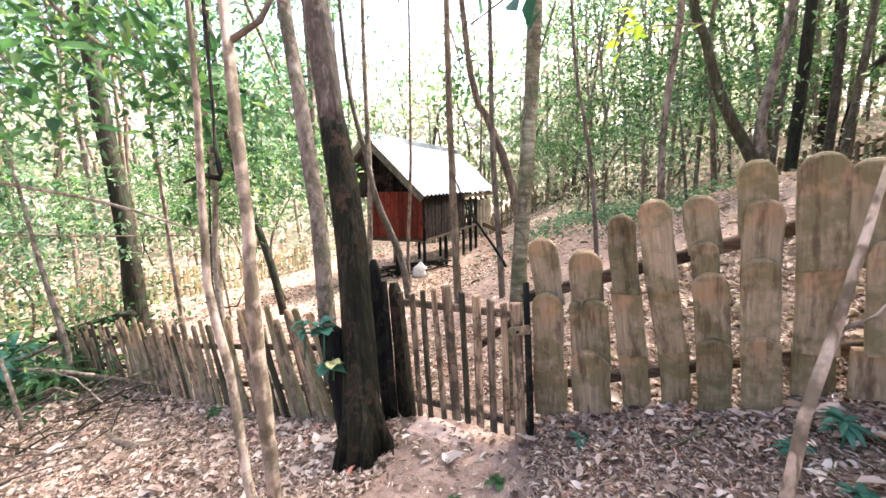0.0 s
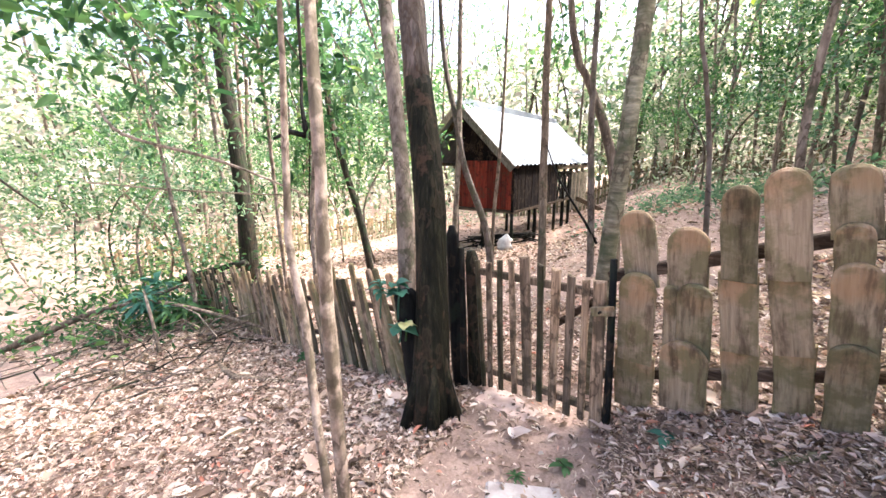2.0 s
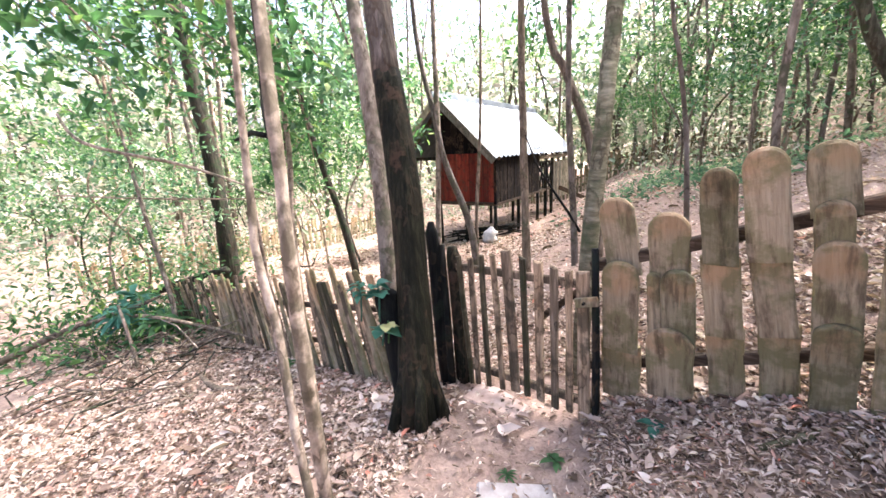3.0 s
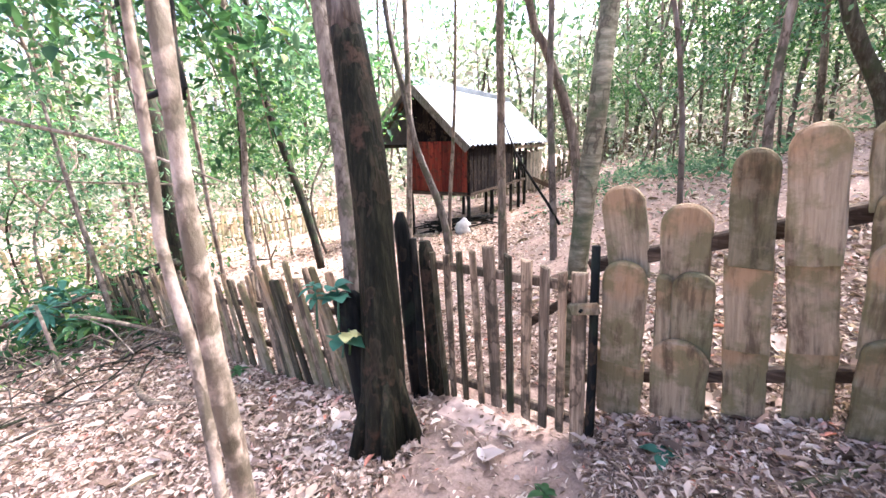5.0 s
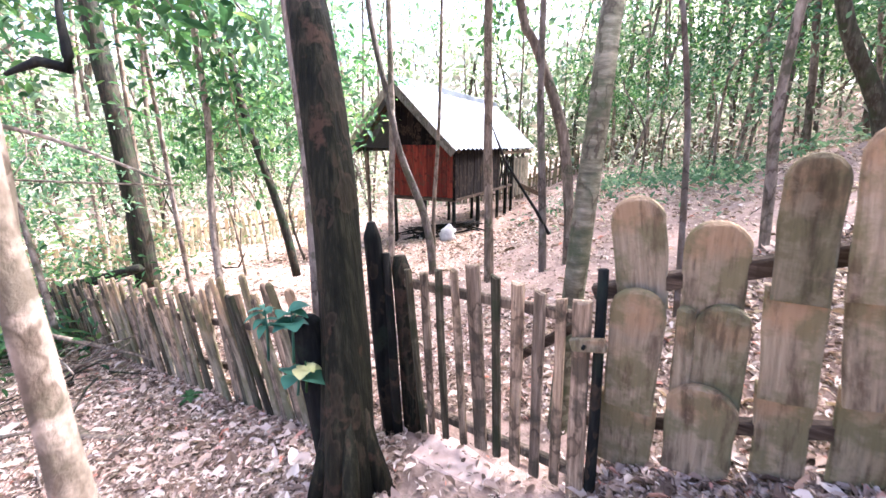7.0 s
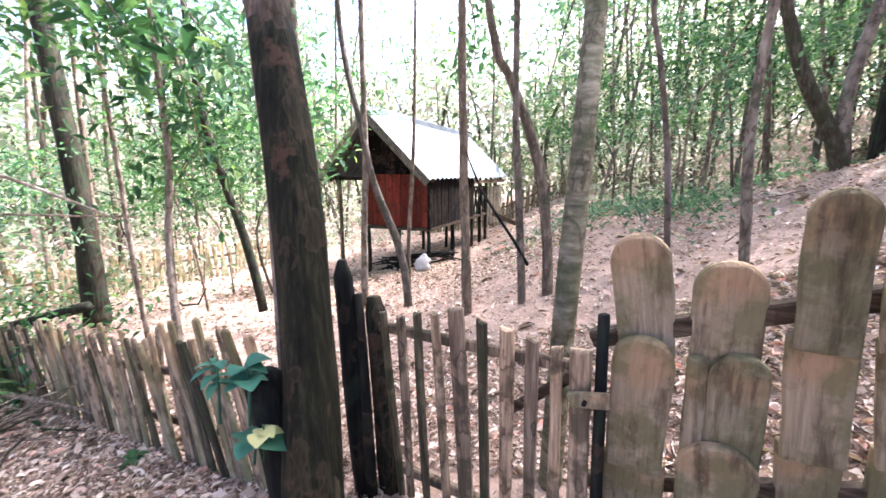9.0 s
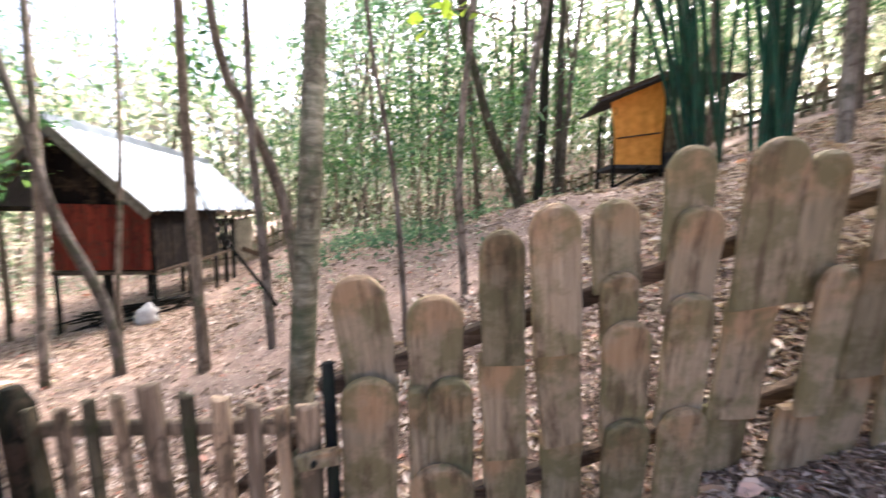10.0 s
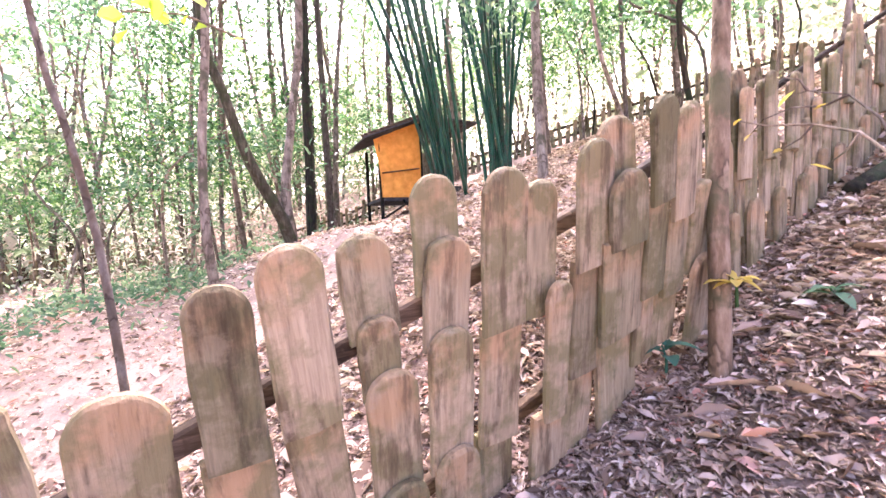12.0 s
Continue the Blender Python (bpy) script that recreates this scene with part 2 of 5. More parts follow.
# ---- mesh helpers ----
def part(name, geom, material, parent=None, label=""):
    """Links vertices and faces, or a ready mesh, as one object under a thing."""
    if isinstance(geom, bpy.types.Mesh):
        me = geom
    else:
        me = bpy.data.meshes.new(name)
        me.from_pydata([tuple(v) for v in geom[0]], [], [tuple(f) for f in geom[1]])
        me.update()
        me.materials.append(material)
    ob = new(name, me)
    if parent is not None:
        ob.parent = parent
    if label:
        tagged(ob, label)
    return ob


def smooth(ob):
    for p in ob.data.polygons:
        p.use_smooth = True
    return ob


def thing(name, m, label, category, group="", kind=""):
    ob = new(name)
    ob.empty_display_size = 0.1
    ob.matrix_basis = m
    return tagged(ob, label, category, group, kind)


def joined(*geoms):
    vs, fs = [], []
    for v, f in geoms:
        k = len(vs)
        vs.extend(v)
        fs.extend([tuple(i + k for i in q) for q in f])
    return vs, fs


def block(x0, y0, z0, x1, y1, z1, b=0.006):
    """A board or beam with chamfered edges."""
    bm = bmesh.new()
    bmesh.ops.create_cube(bm, size=1)
    for v in bm.verts:
        v.co = Vector(((x0 + x1) / 2 + v.co.x * (x1 - x0), (y0 + y1) / 2 + v.co.y * (y1 - y0), (z0 + z1) / 2 + v.co.z * (z1 - z0)))
    b = min(b, 0.3 * min(abs(x1 - x0), abs(y1 - y0), abs(z1 - z0)))
    bmesh.ops.bevel(bm, geom=bm.edges[:], offset=b, segments=1, affect="EDGES")
    bm.verts.index_update()
    out = [v.co.copy() for v in bm.verts], [[v.index for v in f.verts] for f in bm.faces]
    bm.free()
    return out


def beam(a, c, w, h, b=0.006):
    """A beam from a to c, w across and h deep."""
    a, c = Vector(a), Vector(c)
    d = c - a
    vs, fs = block(-w / 2, -h / 2, 0, w / 2, h / 2, d.length, b)
    q = d.to_track_quat("Z", "Y").to_matrix()
    return [a + q @ v for v in vs], fs


def tube(pts, rads, segs=9, rough=0.08, seed=0):
    """A tapered, slightly knobbly limb along a line of points."""
    pts = [Vector(p) for p in pts]
    fine, fr = [], []
    for i in range(len(pts) - 1):
        p0, p1, p2, p3 = pts[max(i - 1, 0)], pts[i], pts[i + 1], pts[min(i + 2, len(pts) - 1)]
        k = max(1, min(8, int((p2 - p1).length / 0.22)))
        for j in range(k):
            t = j / k
            fine.append(0.5 * ((2 * p1) + (p2 - p0) * t + (2 * p0 - 5 * p1 + 4 * p2 - p3) * t * t + (3 * p1 - p0 - 3 * p2 + p3) * t ** 3))
            fr.append(rads[i] + (rads[i + 1] - rads[i]) * t)
    fine.append(pts[-1])
    fr.append(rads[-1])
    vs, fs = [], []
    side = Vector((1, 0, 0))
    for i, (p, r) in enumerate(zip(fine, fr)):
        d = (fine[min(i + 1, len(fine) - 1)] - fine[max(i - 1, 0)]).normalized()
        side = (side - d * side.dot(d)).normalized() if abs(side.dot(d)) < 0.99 else d.orthogonal().normalized()
        other = d.cross(side)
        for k in range(segs):
            a = 2 * math.pi * k / segs
            n = 1 + rough * 2 * noise.noise(Vector((math.cos(a) * 1.3 + seed * 7.1, math.sin(a) * 1.3 + seed, i * 0.45)))
            vs.append(p + (side * math.cos(a) + other * math.sin(a)) * r * n)
    for i in range(len(fine) - 1):
        for k in range(segs):
            fs.append((i * segs + k, i * segs + (k + 1) % segs, (i + 1) * segs + (k + 1) % segs, (i + 1) * segs + k))
    fs.append(tuple(range(segs - 1, -1, -1)))
    fs.append(tuple((len(fine) - 1) * segs + k for k in range(segs)))
    return vs, fs


def leaves(places, sizes, flat, rng, wide=0.42, fold=0.25, droop=0.3):
    """Many single blades, each of six corners and four faces, as numpy arrays. flat: 1 lies level, 0 hangs any way."""
    n = len(places)
    places, sizes = np.asarray(places, float), np.asarray(sizes, float)
    yaw, tilt, roll = rng.uniform(0, 2 * np.pi, n), rng.normal(0, 1, n) * (1 - flat) * 0.9 - droop, rng.normal(0, 1, n) * (1 - flat) * 0.9
    base = np.array([(0, 0, 0), (0.35, wide, fold), (0.72, wide * 0.75, fold), (1, 0, -0.1), (0.72, -wide * 0.75, fold), (0.35, -wide, fold)]) * (1, 0.5, 0.45)
    base = base - (0.4, 0, 0)
    v = base[None] * sizes[:, None, None] * (1 + rng.uniform(-0.25, 0.25, (n, 1, 3)))
    c, s = np.cos(roll)[:, None], np.sin(roll)[:, None]
    v = np.stack([v[..., 0], v[..., 1] * c - v[..., 2] * s, v[..., 1] * s + v[..., 2] * c], -1)
    c, s = np.cos(tilt)[:, None], np.sin(tilt)[:, None]
    v = np.stack([v[..., 0] * c - v[..., 2] * s, v[..., 1], v[..., 0] * s + v[..., 2] * c], -1)
    c, s = np.cos(yaw)[:, None], np.sin(yaw)[:, None]
    v = np.stack([v[..., 0] * c - v[..., 1] * s, v[..., 0] * s + v[..., 1] * c, v[..., 2]], -1)
    v += places[:, None, :]
    quads = np.array([(0, 1, 2, 3), (0, 3, 4, 5)])
    f = (np.arange(n)[:, None, None] * 6 + quads[None]).reshape(-1, 4)
    return v.reshape(-1, 3), f


def leaf_mesh(name, v, f, material):
    me = bpy.data.meshes.new(name)
    me.vertices.add(len(v))
    me.vertices.foreach_set("co", np.ascontiguousarray(v, np.float32).ravel())
    me.loops.add(f.size)
    me.loops.foreach_set("vertex_index", np.ascontiguousarray(f, np.int32).ravel())
    me.polygons.add(len(f))
    me.polygons.foreach_set("loop_start", np.arange(0, f.size, 4, dtype=np.int32))
    me.update(calc_edges=True)
    me.validate()
    me.materials.append(material)
    return me


# ---- the lie of the land ----
LAND_U = (-40, -12, -7, -5.5, -4, -2.4, -1.1, -0.3, 0.42, 0.62, 1.6, 2.2, 3.0, 4.0, 6.0, 12.0, 40.0)
LAND_Z = (-1.9, -1.25, -1.0, -0.8, -0.55, -0.38, -0.18, -0.06, -0.02, 0.17, 0.58, 0.97, 1.35, 1.75, 2.6, 4.4, 10.0)


def land(x, y):
    """Height of the ground, for numbers or arrays."""
    x, y = np.asarray(x, float), np.asarray(y, float)
    near = np.clip(2.0 - y, 0, 2.5)
    up = np.clip((x - 1.2) / 1.8, 0, 1)
    up = up * up * (3 - 2 * up)
    far = np.clip(y - 2.3, 0, 8)
    side = np.clip((x + 1.5) / 3, 0, 1)
    u = x - 0.15 * near * (1 - up) + 0.25 * near * up - far * (0.3 + 0.15 * side)
    rise = np.interp(x, (-1.0, 1.3, 3.6, 5.2), (0.0, 0.2, 0.2, 0.04)) * np.clip(y - 2.45, 0, 4.5)
    soft = rise + sum(np.interp(u + d, LAND_U, LAND_Z) for d in (-0.12, -0.06, 0, 0.06, 0.12)) / 5
    soft = soft - 0.1 * np.exp(-((x - 1.95) / 0.45) ** 2 - ((y - 1.66) / 0.4) ** 2)
    return soft + 0.02 * np.sin(x * 2.3 + 1.1 * np.sin(y * 1.7)) * np.sin(y * 1.9 + x) + 0.008 * np.sin(9 * x + 2 * np.sin(5 * y)) * np.sin(8 * y)


def lz(x, y):
    return float(land(x, y))


def spread(a, c, fine_a, fine_c, step, grow):
    mid = list(np.arange(fine_a, fine_c + 1e-6, step))
    lo, hi, st = [fine_a], [fine_c], step
    while lo[-1] > a:
        st *= grow
        lo.append(lo[-1] - st)
    st = step
    while hi[-1] < c:
        st *= grow
        hi.append(hi[-1] + st)
    return np.array(lo[:0:-1] + mid + hi[1:])


gx, gy = spread(-600, 600, -6, 5, 0.07, 1.12), spread(-600, 600, -0.6, 7, 0.07, 1.12)
X, Y = np.meshgrid(gx, gy)
Z = land(X, Y)
nx = len(gx)
quads = np.array([(j * nx + i, j * nx + i + 1, (j + 1) * nx + i + 1, (j + 1) * nx + i) for j in range(len(gy) - 1) for i in range(nx - 1)])
ground = new("ground", leaf_mesh("ground", np.stack([X, Y, Z], -1).reshape(-1, 3), quads, M_SOIL))
smooth(ground)
tagged(ground, "bare brown forest soil sloping up under dead leaves", "ground", kind="structure")


# ---- fences ----
rng = np.random.default_rng(7)
FX, FY = Vector((0.9215, -0.3884, 0)), Vector((0.3884, 0.9215, 0))


def board_mesh(name, w, h, arched, material, t=0.02, skew=0.0, rough_end=0.0, seed=0):
    """An upright board, foot at 0, arched or square-headed, a little cupped and worn at its edges."""
    r = random.Random(seed)
    half = w / 2
    rise = min(half * (0.92 + 0.25 * r.random()), h * 0.6) if arched else 0.0
    line = []
    for k in range(4):
        z = (h - rise) * k / 3
        line.append((-half + 0.003 * r.uniform(-1, 1), z + (rough_end * r.uniform(-1, 1) if k == 0 else 0)))
    if arched:
        for k in range(1, 12):
            a = math.pi - math.pi * k / 12
            line.append((half * math.cos(a) * (1 + 0.03 * r.uniform(-1, 1)), h - rise + rise * math.sin(a) ** 0.92))
    for k in range(3, -1, -1):
        z = (h - rise) * k / 3
        line.append((half + 0.003 * r.uniform(-1, 1), z + (0.012 * r.uniform(-1, 1) if not arched and k == 3 else 0) + (rough_end * r.uniform(-1, 1) if k == 0 else 0)))
    n = len(line)
    cup = 0.25 * t
    e = 0.006
    back = [(x + skew * z, 0.0, z) for x, z in line]
    edge = [(x + skew * z, -t + e, z) for x, z in line]
    zc = h * 0.5
    front = [((x * (1 - e / half)) + skew * z, -t, z + (zc - z) * e / h * 1.6) for x, z in line]
    ridge = [(skew * z, -t - cup, z) for z in (0.006, h - 0.008)]
    vs = back + edge + front + ridge
    fs = [tuple(range(n))]
    for i in range(n):
        j = (i + 1) % n
        fs.append((i, i + n, j + n, j))
        fs.append((i + n, i + 2 * n, j + 2 * n, j + n))
    a, c = 3 * n, 3 * n + 1
    for i in range(3, n - 4):
        fs.append((i + 2 * n, c, i + 1 + 2 * n))
    fs.append((2 * n, a, c, 2 * n + 3, 2 * n + 2, 2 * n + 1))
    fs.append((3 * n - 1, 3 * n - 2, 3 * n - 3, 3 * n - 4, c, a))
    fs.append((2 * n, 3 * n - 1, a))
    me = bpy.data.meshes.new(name)
    me.from_pydata(vs, [], fs)
    me.update()
    me.materials.append(material)
    return me


# the boards lie in one plane that leans out over the path: along it, through it and up it
F_U, F_N, F_V = Vector((0.9568, -0.2909, 0)), Vector((0.2846, 0.9363, 0.2060)), Vector((-0.0599, -0.1971, 0.9786))
F_0 = Vector((0.52, 2.396, 0))
fence_right = thing("picket_fence", Matrix.Translation(F_0) @ Matrix((F_U, F_N, F_V)).transposed().to_4x4(),
                    "brown weathered fence of overlapping round-headed boards climbing the slope, leaning out", "fence")


def on_fence(x, z, y=None):
    """Along, through and up the leaning fence, for a place in the world; on its plane, if no y is given."""
    p = Vector((x, 2.554 - 0.304 * x - 0.220 * z if y is None else y, z)) - F_0
    return p.dot(F_U), p.dot(F_N), p.dot(F_V)


def upper_line(x):
    return 1.50 - 0.43 * (x - 2.36)


def column(pieces, deep=0.0, upright=None):
    """One stack of boards, upright from a height if given. pieces: foot along and up, head along and up, width, arched, how far forward."""
    for u0, v0, u1, v1, w, arched, layer in pieces:
        h = math.hypot(u1 - u0, v1 - v0)
        ob = part("board", board_mesh("board", w, h, arched, M_PLANK, 0.02, 0, 0.006, int(v1 * 1000 + u0 * 77)), None, fence_right)
        stand = Matrix.Identity(4) if upright is None else Matrix.Translation((0, deep, upright)) @ Matrix.Rotation(radians(-10), 4, "X") @ Matrix.Translation((0, -deep, -upright))
        ob.matrix_basis = stand @ Matrix.Translation((u0, deep + 0.052 - 0.022 * layer, v0)) @ Matrix.Rotation(math.atan2(u1 - u0, v1 - v0), 4, "Y") @ Matrix.Rotation(radians(1.2) if layer else 0, 4, "X")


R, F = True, False
COLUMNS = [   # how far the stack stands through the plane, and its boards
    (0.020, [(0.154, 0.887, 0.113, 1.245, 0.149, R, 0), (0.146, 0.485, 0.150, 0.973, 0.158, R, 2), (0.143, 0.171, 0.143, 0.529, 0.182, F, 1)]),
    (0.020, [(0.337, 0.877, 0.322, 1.191, 0.155, R, 0), (0.290, 0.585, 0.276, 0.925, 0.052, R, 1), (0.384, 0.578, 0.370, 0.954, 0.132, R, 1), (0.367, 0.283, 0.351, 0.673, 0.192, R, 2)]),
    (0.020, [(0.511, 1.007, 0.480, 1.387, 0.117, R, 2), (0.549, 0.669, 0.506, 1.037, 0.130, F, 1), (0.581, 0.348, 0.544, 0.708, 0.135, F, 0)]),
    (0.020, [(0.661, 1.036, 0.602, 1.454, 0.130, R, 2), (0.720, 0.718, 0.654, 1.065, 0.122, F, 1), (0.756, 0.410, 0.714, 0.754, 0.131, F, 0)]),
    (0.000, [(0.806, 1.218, 0.762, 1.461, 0.126, R, 0), (0.822, 1.073, 0.794, 1.278, 0.102, R, 1), (0.870, 0.775, 0.823, 1.152, 0.129, R, 2), (0.898, 0.466, 0.860, 0.860, 0.128, R, 3)]),
    (0.000, [(0.972, 1.310, 0.937, 1.596, 0.125, R, 0), (0.992, 1.158, 0.972, 1.454, 0.128, R, 1), (1.025, 0.827, 0.980, 1.230, 0.132, R, 2), (1.059, 0.521, 1.017, 0.898, 0.136, R, 3)]),
    (0.000, [(1.166, 1.190, 1.111, 1.623, 0.144, R, 2), (1.205, 0.822, 1.164, 1.205, 0.141, F, 1), (1.226, 0.608, 1.202, 0.854, 0.137, F, 0)]),
    (-0.046, [(1.286, 1.209, 1.241, 1.596, 0.118, R, 0), (1.361, 0.889, 1.302, 1.329, 0.091, R, 2), (1.370, 0.687, 1.341, 0.909, 0.121, F, 1)]),
    (-0.069, [(1.416, 1.361, 1.348, 1.710, 0.131, R, 2), (1.473, 1.014, 1.407, 1.389, 0.137, F, 1), (1.481, 0.716, 1.460, 1.042, 0.155, F, 0)]),
    (-0.100, [(1.491, 1.585, 1.436, 1.775, 0.160, R, 0), (1.525, 1.422, 1.468, 1.639, 0.161, R, 2), (1.582, 1.122, 1.514, 1.448, 0.191, F, 1), (1.670, 0.801, 1.579, 1.158, 0.196, F, 0)]),
    (-0.116, [(1.640, 1.552, 1.547, 1.839, 0.115, R, 2), (1.692, 1.252, 1.628, 1.574, 0.111, F, 1), (1.732, 1.002, 1.686, 1.273, 0.115, F, 0)]),
    (-0.123, [(1.747, 1.503, 1.652, 1.825, 0.106, R, 2), (1.799, 1.245, 1.738, 1.530, 0.110, F, 1), (1.824, 1.060, 1.790, 1.272, 0.135, F, 0)]),
    (-0.131, [(1.849, 1.563, 1.740, 1.850, 0.100, R, 0), (1.919, 1.323, 1.853, 1.624, 0.136, R, 1), (1.961, 1.066, 1.900, 1.386, 0.146, R, 2)]),
]
for through_it, stack in COLUMNS:
    column(stack, through_it)
spot = 2.44
while spot < 7.8:
    g0 = lz(spot, upper_line(spot)) - 0.06
    u, deep, v = on_fence(spot, g0, upper_line(spot))
    hh, ww = (0.74 + 0.18 * rng.random()) * (1.0 if spot < 2.8 else 0.88), 0.07 + 0.045 * rng.random()
    lean = rng.uniform(-0.02, 0.07)
    at = lambda q: (u - lean * q, v + hh * q)
    if rng.random() < 0.5:
        column([(*at(0.56), *at(1.0), ww, R, 2), (*at(0.28), *at(0.6), ww, F, 1), (*at(0), *at(0.32), ww, F, 0)], deep - 0.03, v)
    else:
        column([(*at(0.4), *at(1.0), ww, R, 0), (*at(0.1), *at(0.7), ww * 0.9, R, 1), (*at(0), *at(0.4), ww, R, 2)], deep - 0.03, v)
    spot += ww * 0.8 + rng.uniform(0.0, 0.02)
for base, far in ((0.94, 0.62), (0.47, 0.25)):
    for x0, x1 in ((0.50, 1.25), (1.25, 1.85), (1.85, 2.4), (2.4, 4.2), (4.2, 7.9)):
        ends = []
        for x in (x0 - 0.03, x1 + 0.03):
            if x < 1.9:
                u, deep, v = on_fence(x, base + 0.42 * (x - (0.62 if far > 0.5 else 0.88)))
            else:
                u, deep, v = on_fence(x, lz(x, upper_line(x)) + far, upper_line(x) - 0.03 * far)
            ends.append((u, deep + 0.072, v))
        part("rail", beam(ends[0], ends[1], *((0.035, 0.055) if x0 < 2 else (0.02, 0.03))), M_RAIL, fence_right)

# gate
G0, G1 = Vector((-0.265, 2.60, 0)), Vector((0.505, 2.285, 0))
gd = (G1 - G0).normalized()
gate = thing("garden_gate", Matrix.Translation(G0) @ Matrix((gd, Vector((-gd.y, gd.x, 0)), (0, 0, 1))).transposed().to_4x4() @ Matrix.Rotation(radians(5), 4, "X"),
             "closed low wooden gate of grey uneven slats between blackened posts", "gate")
# head and foot along the gate, width, top, foot
SLATS = [(0.025, 0.045, 0.034, 0.84, -0.04), (0.118, 0.10, 0.038, 0.845, -0.02), (0.20, 0.185, 0.034, 0.875, 0.0), (0.283, 0.295, 0.036, 0.90, 0.02), (0.377, 0.39, 0.06, 0.925, 0.05),
         (0.477, 0.47, 0.036, 0.91, 0.05), (0.574, 0.556, 0.046, 0.90, 0.06), (0.66, 0.648, 0.042, 0.89, 0.06), (0.74, 0.734, 0.036, 0.87, 0.07), (0.812, 0.818, 0.062, 0.885, 0.05)]
for k, (head, foot, w, top, low) in enumerate(SLATS):
    ob = part("slat", board_mesh("slat", w, top - low, False, M_SLAT_DARK if k in (0, 2, 5) else M_SLAT, 0.018, 0, 0.008, k), None, gate)
    ob.matrix_basis = Matrix.Translation((foot, -0.004 if k == 9 else 0, low)) @ Matrix.Rotation(math.atan2(head - foot, top - low), 4, "Y")
part("rail", beam((-0.03, 0.012, 0.765), (0.83, 0.012, 0.815), 0.024, 0.045), M_SLAT, gate)
part("rail", beam((-0.01, 0.02, 0.08), (0.85, 0.02, 0.155), 0.03, 0.05), M_SLAT, gate)
part("brace", beam((0.56, 0.03, 0.57), (0.80, 0.03, 0.79), 0.02, 0.035), M_RAIL, gate)
latch = part("latch", beam((0.79, -0.04, 0.735), (0.905, -0.055, 0.775), 0.022, 0.045, 0.004), M_PLANK, gate, "small pale wooden turn latch")
part("peg", beam((0.84, -0.02, 0.752), (0.84, -0.075, 0.752), 0.012, 0.012, 0.003), M_CHAR, latch)


def post(label, pts, rads, material=M_CHAR, group="gate posts"):
    x, y = pts[0][0], pts[0][1]
    t = thing("gate_post", Matrix.Translation((x, y, lz(x, y))), label, "post", group)
    z = lz(x, y)
    smooth(part("post", tube([(p[0] - x, p[1] - y, p[2] - z) for p in pts], rads, 10, 0.16, len(pts) + x), material, t))
    return t


post("blackened split gate post beside the latch", [(0.545, 2.29, -0.1), (0.53, 2.25, 0.4), (0.505, 2.19, 1.0)], [0.022, 0.02, 0.015])
post("thick split brown gate post, blackened at one side", [(-0.29, 2.63, -0.15), (-0.31, 2.61, 0.4), (-0.33, 2.58, 0.82), (-0.335, 2.58, 0.88)], [0.058, 0.055, 0.048, 0.028], M_BARK_ROOT)
post("thin blackened stake against the gate post", [(-0.355, 2.56, -0.15), (-0.37, 2.55, 0.4), (-0.385, 2.54, 0.9)], [0.024, 0.022, 0.016])
post("tall blackened round-headed board post beside the tree", [(-0.39, 2.58, -0.15), (-0.425, 2.56, 0.5), (-0.445, 2.535, 0.97), (-0.448, 2.53, 1.04)], [0.048, 0.046, 0.04, 0.018])
post("black charred stump post overgrown with leaves", [(-0.51, 2.26, -0.2), (-0.56, 2.245, 0.3), (-0.615, 2.225, 0.66), (-0.62, 2.225, 0.69)], [0.072, 0.072, 0.066, 0.045])

# left fence
L0, L1 = Vector((-0.66, 2.53, 0)), Vector((-4.95, 3.84, 0))
ld = (L1 - L0).normalized()
fence_left = thing("picket_fence", Matrix.Translation(L0) @ Matrix((-ld, Vector((ld.y, -ld.x, 0)), (0, 0, 1))).transposed().to_4x4(),
                   "low weathered picket fence leaning over, running down the slope", "fence")
run, k = 0.05, 0
while run < 4.5:
    p = L0 + ld * run
    w = rng.uniform(0.04, 0.068)
    h = (rng.uniform(0.66, 0.86) + 0.2 * max(0.0, 1 - run / 1.4)) * (1.0 if run < 3 else 0.92)
    g0 = lz(p.x, p.y) - 0.06
    ob = part("picket", board_mesh("picket", w, h, rng.random() < 0.8, (M_SLAT, M_PLANK, M_SLAT_DARK, M_PLANK)[int(rng.integers(4))], 0.018, 0, 0.01, 200 + k), None, fence_left)
    ob.matrix_basis = Matrix.Translation((-run, rng.uniform(-0.02, 0.02), g0)) @ Matrix.Rotation(radians(rng.normal(-16, 2.6)), 4, "Y") @ Matrix.Rotation(radians(rng.normal(0, 3)), 4, "X")
    run += w * rng.uniform(0.8, 1.0) + rng.uniform(0.0, 0.012)
    k += 1
for hh in (0.2, 0.52):
    for r0, r1 in ((0.0, 1.6), (1.6, 3.1), (3.1, 4.5)):
        a, c = L0 + ld * r0, L0 + ld * r1
        part("rail", beam((-r0 + -0.1, 0.03, lz(a.x, a.y) + hh), (-r1 - 0.12, 0.03, lz(c.x, c.y) + hh), 0.03, 0.045), M_RAIL, fence_left)


